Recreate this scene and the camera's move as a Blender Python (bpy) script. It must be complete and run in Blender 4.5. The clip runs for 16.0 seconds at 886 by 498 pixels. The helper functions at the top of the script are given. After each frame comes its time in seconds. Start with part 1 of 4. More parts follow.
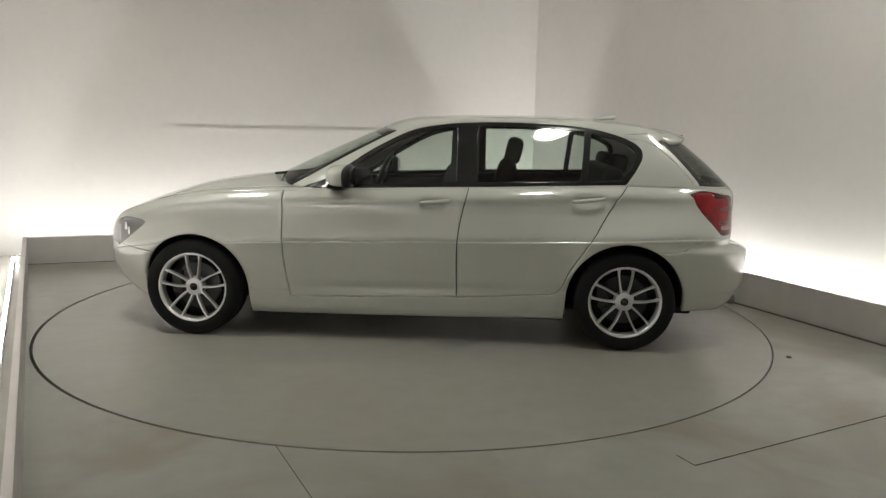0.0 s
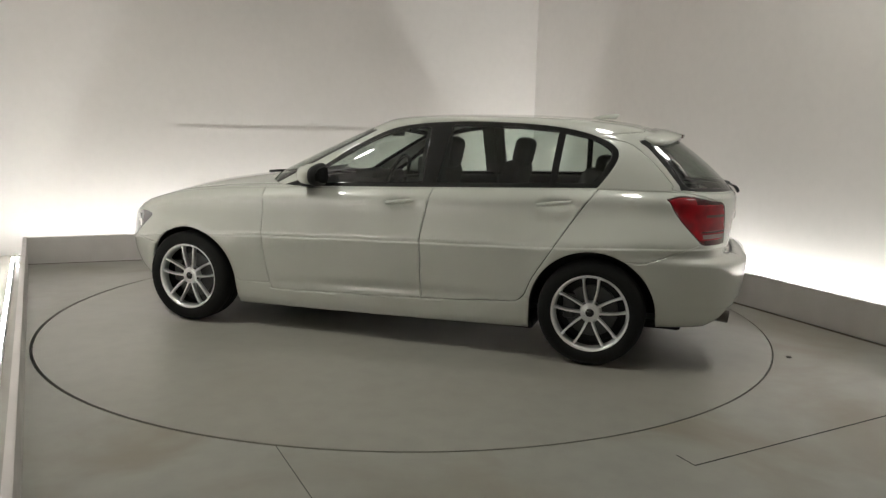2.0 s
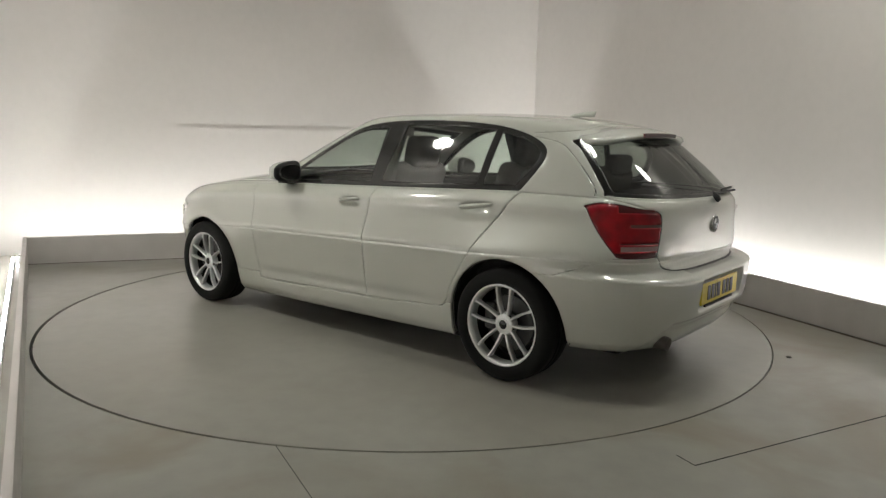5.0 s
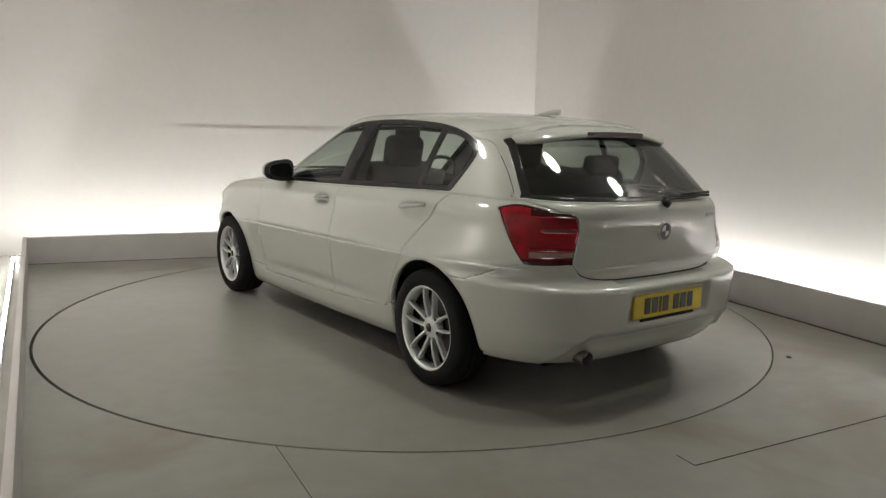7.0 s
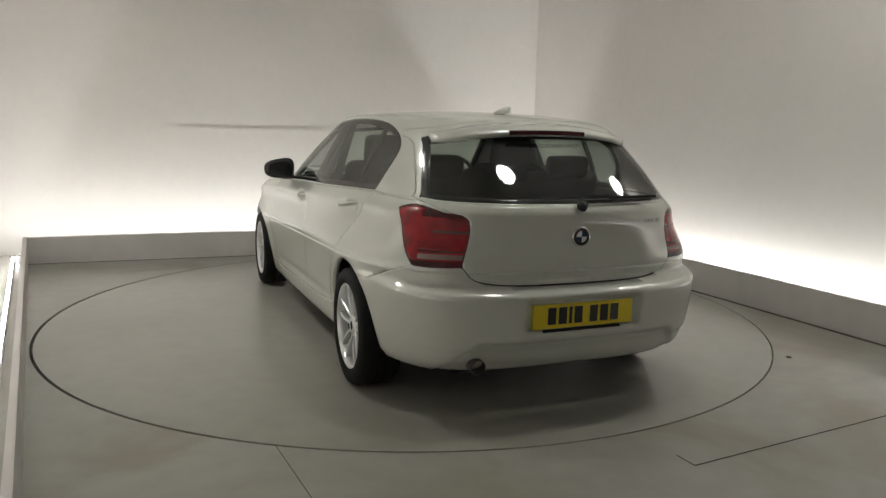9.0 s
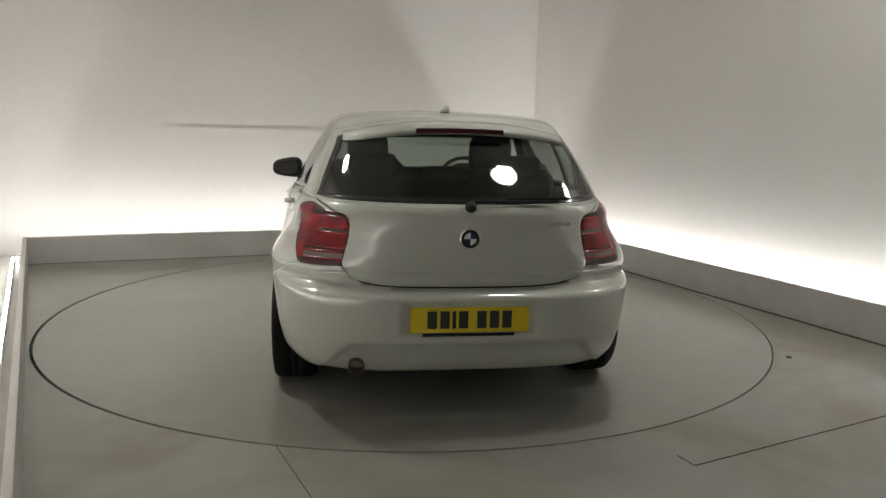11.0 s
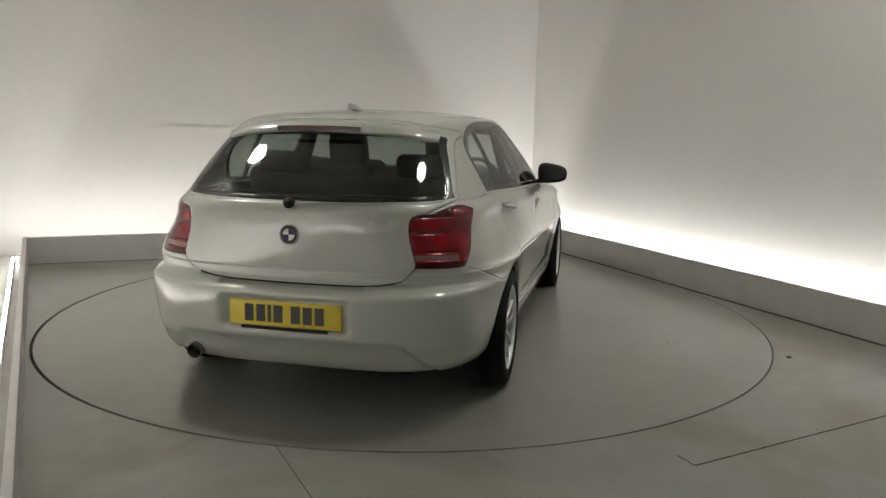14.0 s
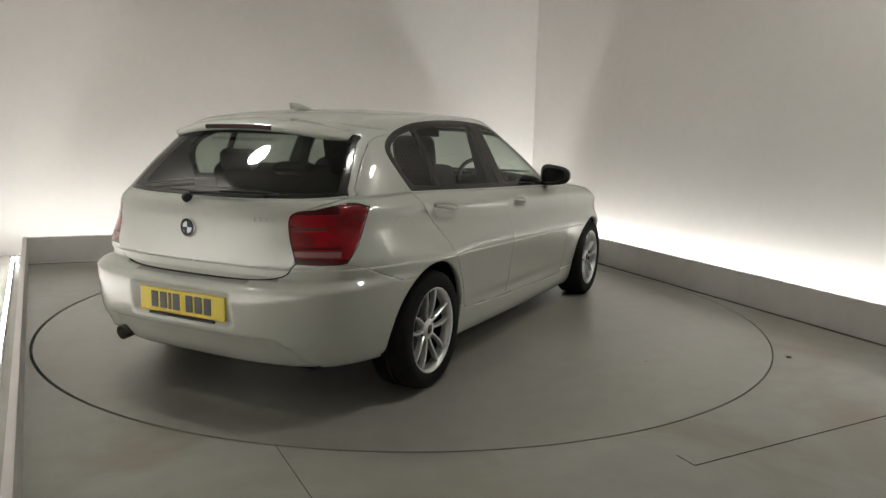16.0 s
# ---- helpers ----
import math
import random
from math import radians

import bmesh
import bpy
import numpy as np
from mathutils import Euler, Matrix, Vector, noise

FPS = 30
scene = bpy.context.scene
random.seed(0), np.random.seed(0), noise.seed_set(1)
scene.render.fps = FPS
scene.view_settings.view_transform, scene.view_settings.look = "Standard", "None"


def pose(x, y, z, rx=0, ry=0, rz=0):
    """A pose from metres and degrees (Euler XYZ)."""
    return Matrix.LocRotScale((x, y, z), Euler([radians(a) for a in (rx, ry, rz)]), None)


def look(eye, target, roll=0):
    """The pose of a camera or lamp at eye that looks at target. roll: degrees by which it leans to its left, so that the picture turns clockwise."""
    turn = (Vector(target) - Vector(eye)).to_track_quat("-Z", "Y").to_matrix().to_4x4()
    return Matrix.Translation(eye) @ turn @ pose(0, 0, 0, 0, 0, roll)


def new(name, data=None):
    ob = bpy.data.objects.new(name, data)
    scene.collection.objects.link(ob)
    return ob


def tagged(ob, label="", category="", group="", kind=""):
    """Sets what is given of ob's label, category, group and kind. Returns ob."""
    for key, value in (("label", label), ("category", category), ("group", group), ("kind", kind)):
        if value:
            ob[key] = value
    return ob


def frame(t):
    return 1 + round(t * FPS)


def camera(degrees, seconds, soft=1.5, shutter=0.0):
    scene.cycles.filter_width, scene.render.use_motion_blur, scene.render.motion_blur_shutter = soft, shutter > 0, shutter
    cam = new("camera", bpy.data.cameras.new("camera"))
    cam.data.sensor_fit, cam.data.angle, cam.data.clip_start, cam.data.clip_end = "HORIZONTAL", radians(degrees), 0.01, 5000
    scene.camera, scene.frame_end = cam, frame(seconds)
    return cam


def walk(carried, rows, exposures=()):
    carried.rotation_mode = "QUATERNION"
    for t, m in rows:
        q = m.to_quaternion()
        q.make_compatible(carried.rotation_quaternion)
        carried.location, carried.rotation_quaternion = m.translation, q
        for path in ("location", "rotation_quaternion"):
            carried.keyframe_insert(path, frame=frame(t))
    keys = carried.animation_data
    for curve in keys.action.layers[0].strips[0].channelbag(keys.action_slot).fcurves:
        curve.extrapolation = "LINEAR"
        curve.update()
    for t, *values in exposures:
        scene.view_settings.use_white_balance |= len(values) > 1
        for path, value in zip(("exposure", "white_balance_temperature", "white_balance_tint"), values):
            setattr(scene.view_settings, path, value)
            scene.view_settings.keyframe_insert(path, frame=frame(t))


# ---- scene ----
# The camera stands still on the left parapet's side of a square studio; the turntable's centre is the origin.
cam = camera(62.22, 16.0, soft=1.35)
EYE, TILT, LEAN = Vector((0.2248, -5.2262, 1.2832)), 9.068, 1.226
CAM = look(EYE, EYE + Vector((0, math.cos(radians(TILT)), -math.sin(radians(TILT)))), LEAN)
walk(cam, [(0, CAM), (16, CAM)], exposures=[(0, -0.02), (3.5, -0.02), (7, -0.09), (9, -0.13), (12.5, -0.21), (14.5, -0.27), (16, -0.18)])

# ---- light ----
world = bpy.data.worlds.new("world")
scene.world = world
world.use_nodes = True
world.node_tree.nodes["Background"].inputs[0].default_value = (0.9, 0.95, 1.0, 1)
world.node_tree.nodes["Background"].inputs[1].default_value = 0.0
STRIP = (112.0, 106.0, 225.0)      # glow of the hidden tubes behind the left, back and right parapet
LAMPS = [(3.0, -0.75, 36.0), (1.15, -1.65, 48.0), (-2.05, -0.87, 94.0)]      # place and glow of the round ceiling lamps


# ---- materials ----
def material(name, colour, rough=0.5, metal=0.0, grain=0.0, scale=20.0, bump=0.0, coat=0.0, stain=0.0, stain_scale=1.5, stain_colour=None, patchy=0.0):
    """A painted or plain surface: fine grain and broad stains vary its colour and gloss."""
    m = bpy.data.materials.new(name)
    m.use_nodes = True
    nt = m.node_tree
    b = nt.nodes["Principled BSDF"]
    b.inputs["Base Color"].default_value = (*colour, 1)
    b.inputs["Roughness"].default_value = rough
    b.inputs["Metallic"].default_value = metal
    b.inputs["Coat Weight"].default_value = coat
    b.inputs["Coat Roughness"].default_value = 0.07
    b.inputs["Coat IOR"].default_value = 1.9
    if grain or stain or bump:
        tc = nt.nodes.new("ShaderNodeTexCoord")
        fine = nt.nodes.new("ShaderNodeTexNoise")
        fine.inputs["Scale"].default_value, fine.inputs["Detail"].default_value = scale, 6
        broad = nt.nodes.new("ShaderNodeTexNoise")
        broad.inputs["Scale"].default_value, broad.inputs["Detail"].default_value = stain_scale, 2 + 4 * patchy
        broad.inputs["Distortion"].default_value = 0.8 * patchy
        for n in (fine, broad):
            nt.links.new(tc.outputs["Object"], n.inputs["Vector"])
        last = None
        for node, amount, dark in ((fine, grain, tuple(c * 0.75 for c in colour)), (broad, stain, stain_colour or tuple(c * 0.7 for c in colour))):
            ramp = nt.nodes.new("ShaderNodeMapRange")
            ramp.interpolation_type = "SMOOTHSTEP"
            ramp.inputs[1].default_value, ramp.inputs[2].default_value = (0.28 + 0.17 * patchy, 0.82 - 0.10 * patchy) if node == broad else (0.28, 0.82)
            ramp.inputs[4].default_value = amount
            nt.links.new(node.outputs["Fac"], ramp.inputs[0])
            mix = nt.nodes.new("ShaderNodeMix")
            mix.data_type = "RGBA"
            mix.inputs[6].default_value = (*colour, 1)
            if last:
                nt.links.new(last, mix.inputs[6])
            mix.inputs[7].default_value = (*dark, 1)
            nt.links.new(ramp.outputs[0], mix.inputs[0])
            last = mix.outputs[2]
        nt.links.new(last, b.inputs["Base Color"])
        r = nt.nodes.new("ShaderNodeMapRange")
        r.inputs[3].default_value, r.inputs[4].default_value = max(rough - 0.08, 0.02), min(rough + 0.1, 1)
        nt.links.new(broad.outputs["Fac"], r.inputs[0])
        nt.links.new(r.outputs[0], b.inputs["Roughness"])
        if bump:
            bu = nt.nodes.new("ShaderNodeBump")
            bu.inputs["Strength"].default_value, bu.inputs["Distance"].default_value = bump, 0.002
            nt.links.new(fine.outputs["Fac"], bu.inputs["Height"])
            nt.links.new(bu.outputs[0], b.inputs["Normal"])
    return m


def glowing(name, colour, strength):
    m = bpy.data.materials.new(name)
    m.use_nodes = True
    b = m.node_tree.nodes["Principled BSDF"]
    b.inputs["Base Color"].default_value = (0.8, 0.8, 0.8, 1)
    b.inputs["Emission Color"].default_value = (*colour, 1)
    b.inputs["Emission Strength"].default_value = strength
    return m


FLOOR = material("floor_paint", (0.288, 0.284, 0.254), 0.32, grain=0.5, scale=7, bump=0.04, stain=0.72, stain_scale=1.15, stain_colour=(0.205, 0.174, 0.130), patchy=1.0)
TABLE = material("turntable_paint", (0.288, 0.282, 0.250), 0.30, grain=0.45, scale=8, bump=0.04, stain=0.6, stain_scale=0.76, stain_colour=(0.242, 0.222, 0.186), patchy=0.3)
WALL = material("wall_fabric", (0.72, 0.685, 0.66), 0.85, grain=0.12, scale=14, bump=0.1, stain=0.2, stain_scale=0.7)
BOARD = material("parapet_board", (0.58, 0.55, 0.53), 0.55, grain=0.2, scale=8, stain=0.4, stain_scale=2.0)
# darker than the other walls, so less light returns from behind the camera
DARKWALL = material("dark_front_wall", (0.42, 0.40, 0.38), 0.7, grain=0.3, scale=12, stain=0.4)
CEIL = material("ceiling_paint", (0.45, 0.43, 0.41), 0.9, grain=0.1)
JOINT = material("joint_shadow_gap", (0.02, 0.019, 0.018), 0.8)
GLOW = [glowing("tube_glow", (0.985, 1.0, 0.97), g) for g in STRIP]
ALU = material("strip_housing", (0.7, 0.7, 0.7), 0.4, 0.6)


# ---- mesh tools ----
def mesh_object(name, bm, mat, smooth=False):
    me = bpy.data.meshes.new(name)
    bmesh.ops.recalc_face_normals(bm, faces=bm.faces)
    bm.to_mesh(me)
    bm.free()
    for m in mat if isinstance(mat, (list, tuple)) else [mat]:
        me.materials.append(m)
    if smooth:
        me.shade_smooth()
    return new(name, me)


def part(name, bm, mat, parent, label="", smooth=False):
    ob = mesh_object(name, bm, mat, smooth)
    ob.parent = parent
    return tagged(ob, label)


def prism(points, z0, z1, bm=None):
    """An upright block over a plan outline."""
    bm = bm or bmesh.new()
    lo = [bm.verts.new((x, y, z0)) for x, y in points]
    hi = [bm.verts.new((x, y, z1)) for x, y in points]
    n = len(points)
    bm.faces.new(lo[::-1])
    bm.faces.new(hi)
    for i in range(n):
        bm.faces.new((lo[i], lo[(i + 1) % n], hi[(i + 1) % n], hi[i]))
    return bm


def block(size, centre=(0, 0, 0), bevel=0.0, segments=2, bm=None, turn=None):
    out = bmesh.new()
    bmesh.ops.create_cube(out, size=1, matrix=Matrix.Diagonal((*size, 1)))
    if bevel:
        bmesh.ops.bevel(out, geom=list(out.edges), offset=bevel, segments=segments, affect="EDGES", profile=0.5)
    m = Matrix.Translation(centre) @ (turn if turn is not None else Matrix())
    bmesh.ops.transform(out, matrix=m, verts=out.verts)
    if bm is None:
        return out
    me = bpy.data.meshes.new("tmp")
    out.to_mesh(me)
    out.free()
    bm.from_mesh(me)
    bpy.data.meshes.remove(me)
    return bm


def lathe(profile, segments=48, bm=None, axis="z", centre=(0, 0, 0), close=False):
    """Turn a profile of (radius, height) about an axis."""
    bm = bm or bmesh.new()
    rings = []
    for r, h in profile:
        ring = []
        for k in range(segments):
            a = 2 * math.pi * k / segments
            p = (r * math.cos(a), r * math.sin(a), h)
            if axis == "y":
                p = (p[0], h, p[1])
            ring.append(bm.verts.new(Vector(p) + Vector(centre)))
        rings.append(ring)
    for a, b in zip(rings, rings[1:]):
        for k in range(segments):
            bm.faces.new((a[k], a[(k + 1) % segments], b[(k + 1) % segments], b[k]))
    if close:
        bm.faces.new(rings[0])
        bm.faces.new(rings[-1])
    return bm


# ---- studio ----
R_TABLE = 2.43
PL, PC = Vector((-3.586, 1.406)), Vector((1.2907, 3.2966))            # inner corners of the parapet
PR = PC + Vector((math.cos(radians(-66.19)), math.sin(radians(-66.19)))) * 10.5
PN = PL + Vector((2.368, -4.263)).normalized() * 9.5
H_BOARD, T_BOARD, H_ROOM = 0.25, 0.03, 3.5
GAPS = (0.42, 0.54, 0.25)      # from the parapet to the left, back and right wall


def offset(points, dist):
    """Push an open chain of plan points to its left side by dist (one for each stretch), mitred at the corners."""
    if not isinstance(dist, (tuple, list)):
        dist = [dist] * (len(points) - 1)
    out, lines = [], []
    for a, b, g in zip(points, points[1:], dist):
        d = (b - a).normalized()
        n = Vector((-d.y, d.x)) * g
        lines.append((a + n, b + n))
    out.append(lines[0][0])
    for (a, b), (c, d) in zip(lines, lines[1:]):
        e, f = b - a, d - c
        den = e.x * f.y - e.y * f.x
        out.append(a + e * (((c - a).x * f.y - (c - a).y * f.x) / den))
    out.append(lines[-1][1])
    return out


CHAIN = [PN, PL, PC, PR]
CHAIN_OUT = offset(CHAIN, T_BOARD)
WALL_IN = offset(CHAIN, GAPS)
WALL_OUT = offset(CHAIN, [g + 0.12 for g in GAPS])
STRIP_IN, STRIP_OUT = offset(CHAIN, (0.105, 0.105, 0.145)), offset(CHAIN, (0.135, 0.135, 0.175))

for i, n in enumerate(("left", "back", "right")):
    tagged(mesh_object("wall_" + n, prism([WALL_IN[i], WALL_IN[i + 1], WALL_OUT[i + 1], WALL_OUT[i]], -0.02, H_ROOM), WALL),
           "plain pale grey studio wall washed with light from below", "wall", kind="structure")
    bm = prism([CHAIN[i], CHAIN[i + 1], CHAIN_OUT[i + 1], CHAIN_OUT[i]], 0.002, H_BOARD)
    top = [e for e in bm.edges if all(v.co.z > H_BOARD - 0.001 for v in e.verts)]
    bmesh.ops.bevel(bm, geom=top, offset=0.004, segments=2, affect="EDGES")
    tagged(mesh_object("parapet_" + n, bm, BOARD), "low grey board parapet hiding a light strip behind it", "parapet", kind="structure")
# unseen wall added behind the camera; its dim light is put into its colour
tagged(mesh_object("wall_front", prism([WALL_IN[0], WALL_IN[3], WALL_IN[3] + Vector((-0.05, -0.12)), WALL_IN[0] + Vector((-0.05, -0.12))], -0.02, H_ROOM), DARKWALL),
       "unseen wall behind the camera, darkened to cut light from that side", "wall", kind="structure")
outer = [WALL_OUT[0], WALL_OUT[3], WALL_OUT[2], WALL_OUT[1]]
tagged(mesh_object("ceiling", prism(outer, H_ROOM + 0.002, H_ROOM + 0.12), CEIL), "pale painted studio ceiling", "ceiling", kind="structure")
for i in range(3):
    d = (CHAIN[i + 1] - CHAIN[i]).normalized() * 0.03
    strip = new("light_strip")
    tagged(strip, "white light tube lying behind the parapet", "light strip", "strips behind the parapet")
    a, b, c2, d2 = STRIP_IN[i] + d, STRIP_IN[i + 1] - d, STRIP_OUT[i + 1] - d, STRIP_OUT[i] + d
    if i == 0:   # the side strips end before the front wall
        a, d2 = b.lerp(a, 0.77), c2.lerp(d2, 0.77)
    if i == 2:   # runs on into the corner behind the back parapet
        b, c2 = a.lerp(b, 0.85), d2.lerp(c2, 0.85)
        a, d2 = a - d * 7, d2 - d * 8
    housing = prism([a, b, c2, d2], 0.002, 0.035)
    # unseen lips added beside the tube; their heights shape the light on the walls
    for u0, u1 in ((0.0, 0.16), (0.84, 1.0)):
        prism([a.lerp(d2, u0), b.lerp(c2, u0), b.lerp(c2, u1), a.lerp(d2, u1)], 0.0345, 0.060 if i == 2 or u0 == 0 else (0.041, 0.0505)[i], housing)
    part("housing", housing, ALU, strip)
    part("tube", prism([a.lerp(d2, 0.2), b.lerp(c2, 0.2), b.lerp(c2, 0.8), a.lerp(d2, 0.8)], 0.037, 0.055), GLOW[i], strip, "glowing white diffuser")

# floor with a round hole for the turntable, a thin dark joint between them
def ring_floor(r, z0, depth):
    bm = bmesh.new()
    n = 192
    inner = [bm.verts.new((r * math.cos(2 * math.pi * k / n) - 0.006, r * math.sin(2 * math.pi * k / n), z0)) for k in range(n)]
    low = [bm.verts.new((v.co.x, v.co.y, z0 - depth)) for v in inner]
    far = []
    poly = [Vector(p) for p in outer]
    for k in range(n):
        d = Vector((math.cos(2 * math.pi * k / n), math.sin(2 * math.pi * k / n)))
        best = None
        for a, b in zip(poly, poly[1:] + poly[:1]):
            e = b - a
            den = d.x * e.y - d.y * e.x
            if abs(den) > 1e-9:
                s = (a.x * e.y - a.y * e.x) / den
                u = (a.x * d.y - a.y * d.x) / den
                if s > 0 and -1e-6 <= u <= 1 + 1e-6 and (best is None or s < best):
                    best = s
        far.append(bm.verts.new((d.x * best, d.y * best, z0)))
    for k in range(n):
        j = (k + 1) % n
        bm.faces.new((inner[k], inner[j], far[j], far[k]))
        bm.faces.new((inner[j], inner[k], low[k], low[j]))
    return bm


tagged(mesh_object("floor", ring_floor(R_TABLE, 0.0, 0.05), FLOOR), "grey painted studio floor with stains and thin joints", "floor", kind="structure")
tagged(mesh_object("pit_floor", lathe([(0.001, -0.052), (R_TABLE + 0.2, -0.052)], 96), JOINT), "dark bottom of the turntable pit", "pit floor", kind="structure")

# turntable: a round plate that turns with what stands on it
turntable = new("turntable")
tagged(turntable, "round grey painted turntable set flush in the floor", "turntable", kind="structure")
part("plate", lathe([(0.001, 0.0), (R_TABLE - 0.0135, 0.0), (R_TABLE - 0.0125, -0.003), (R_TABLE - 0.0125, -0.045), (0.001, -0.045)], 192), TABLE, turntable)


RUST = material("brown_grime", (0.15, 0.115, 0.085), 0.85, grain=0.8, scale=14, stain=0.9, stain_scale=3, stain_colour=(0.06, 0.045, 0.035), patchy=0.6)


def joint(a, b, wide=0.005, fill=JOINT, top=0.0012):
    a, b = Vector(a), Vector(b)
    d = (b - a).normalized()
    n = Vector((-d.y, d.x)) * wide / 2
    tagged(mesh_object("floor_line", prism([a - n, b - n, b + n, a + n], -0.01, top), fill), "thin line on the floor: panel joint, parapet foot line, grime strip", "joint", kind="structure")


joint((-0.442, -2.389), (-0.03, -3.17), 0.0025)
joint((1.241, -2.489), (3.75, -1.168), 0.006)
# dark line and brown grime strip along the feet of two parapets
for (p, q), w in (((PC + (PR - PC) * 0.02, PR), 0.016), ((PL, PC), 0.008)):
    side = (q - p).normalized()
    inner = Vector((side.y, -side.x)) * w * 0.5
    joint(p + inner, q + inner, w)
    joint(p + inner * 3.4, q + inner * 3.4, w * 1.4, RUST, 0.0008)
joint((1.196, -2.396), (1.240, -2.488), 0.004)
tagged(mesh_object("floor_bolt", lathe([(0.001, 0.006), (0.012, 0.006), (0.016, 0.001)], 16, centre=(2.297, -1.005, 0)), JOINT), "small dark bolt head in the floor", "bolt")

# shallow raised panel with a ledge on the back wall
along = (WALL_IN[2] - WALL_IN[1]).normalized()
inward = Vector((along.y, -along.x))


def wall_panel(u0, u1, z0, z1, depth, name, label, bevel=0.002):
    a, b = WALL_IN[1] + along * u0, WALL_IN[1] + along * u1
    bm = prism([a + inward * 0.002, a + inward * depth, b + inward * depth, b + inward * 0.002], z0, z1)
    bmesh.ops.bevel(bm, geom=list(bm.edges), offset=bevel, segments=2, affect="EDGES")
    return tagged(mesh_object(name, bm, WALL), label, "panel", kind="structure")


wall_panel(1.72, 4.15, 0.02, 1.283, 0.011, "wall_panel", "pale shallow panel fixed to the studio wall")


def ceiling_lamp(x, y, glow):
    lamp = new("ceiling_lamp")
    lamp.location = (x, y, H_ROOM)
    tagged(lamp, "round white ceiling lamp with a glowing diffuser", "lamp", "ceiling lamps")
    part("rim", lathe([(0.21, -0.001), (0.23, -0.012), (0.23, -0.05), (0.21, -0.055), (0.205, -0.05)], 40), ALU, lamp, smooth=True)
    part("diffuser", lathe([(0.001, -0.062), (0.11, -0.058), (0.202, -0.046)], 40), glowing("lamp_glow", (0.99, 1.0, 0.91), glow), lamp, "glowing white diffuser", True)


for x, y, glow in LAMPS:
    ceiling_lamp(x, y, glow)

# ---- car materials ----
PAINT = material("white_car_paint", (0.475, 0.486, 0.438), 0.35, coat=1.0)
BLACK = material("black_plastic", (0.018, 0.018, 0.018), 0.45, grain=0.3, scale=60)
GLOSSBLACK = material("black_gloss_trim", (0.012, 0.012, 0.012), 0.12)
RUBBER = material("tyre_rubber", (0.011, 0.011, 0.0105), 0.85, grain=0.3, scale=40, bump=0.3)
SILVER = material("silver_rim_paint", (0.72, 0.73, 0.73), 0.28, 0.65)
STEEL = material("brake_steel", (0.07, 0.07, 0.07), 0.45, 0.6, grain=0.3, scale=50)
CHROME = material("chrome", (0.75, 0.75, 0.75), 0.12, 1.0)
CLOTH = material("dark_seat_cloth", (0.022, 0.022, 0.023), 0.9, grain=0.3, scale=80, bump=0.3)
LINING = material("pale_headlining", (0.32, 0.31, 0.29), 0.95, grain=0.2, scale=60)
YELLOW = material("yellow_plate", (0.66, 0.51, 0.02), 0.35, grain=0.1)
INK = material("plate_ink", (0.02, 0.02, 0.015), 0.4)
for dull in (RUBBER, BLACK, CLOTH):
    dull.node_tree.nodes["Principled BSDF"].inputs["Specular IOR Level"].default_value = 0.2
# its darker red blotches paint the uneven glow inside the lens, not dirt
RED = material("red_lens", (0.30, 0.004, 0.010), 0.12, stain=0.9, stain_scale=9, stain_colour=(0.10, 0.003, 0.006))
DARKRED = material("dark_red_lens", (0.05, 0.002, 0.004), 0.15)
CLEAR = material("clear_lens", (0.21, 0.13, 0.125), 0.25)
DULLBAR = material("dull_lamp_bar", (0.10, 0.03, 0.03), 0.25)
BLUE = material("blue_enamel", (0.022, 0.045, 0.10), 0.2)
WHITE = material("white_enamel", (0.75, 0.75, 0.75), 0.2)
BADGE = material("dull_chrome_letters", (0.42, 0.42, 0.40), 0.4, 0.5)
HEADGLASS = material("headlamp_inside", (0.10, 0.10, 0.10), 0.15, 0.0, coat=0.6)
# pipe steel darkened so that its mouth reads as a dark opening
BLACKSTEEL = material("dark_pipe_steel", (0.12, 0.11, 0.10), 0.35, 0.8)
# near-black colour for the shade deep in the pipe
PIPE_SHADE = material("exhaust_inside", (0.01, 0.01, 0.01), 0.9)


def window_glass(name, tint):
    m = bpy.data.materials.new(name)
    m.use_nodes = True
    nt = m.node_tree
    nt.nodes.remove(nt.nodes["Principled BSDF"])
    out = nt.nodes["Material Output"]
    tr = nt.nodes.new("ShaderNodeBsdfTransparent")
    tr.inputs[0].default_value = (*tint, 1)
    gl = nt.nodes.new("ShaderNodeBsdfGlossy")
    gl.inputs["Roughness"].default_value = 0.05
    lw = nt.nodes.new("ShaderNodeLayerWeight")
    lw.inputs[0].default_value = 0.5
    po = nt.nodes.new("ShaderNodeMath")
    po.operation = "POWER"
    po.inputs[1].default_value = 5.0
    mr = nt.nodes.new("ShaderNodeMapRange")
    mr.inputs[3].default_value, mr.inputs[4].default_value = 0.085, 1.0
    mx = nt.nodes.new("ShaderNodeMixShader")
    nt.links.new(lw.outputs["Facing"], po.inputs[0])
    nt.links.new(po.outputs[0], mr.inputs[0])
    nt.links.new(mr.outputs[0], mx.inputs[0])
    nt.links.new(tr.outputs[0], mx.inputs[1])
    nt.links.new(gl.outputs[0], mx.inputs[2])
    nt.links.new(mx.outputs[0], out.inputs[0])
    return m


GLASS = window_glass("side_glass", (0.68, 0.74, 0.70))
BACKGLASS = window_glass("rear_glass", (0.36, 0.40, 0.36))


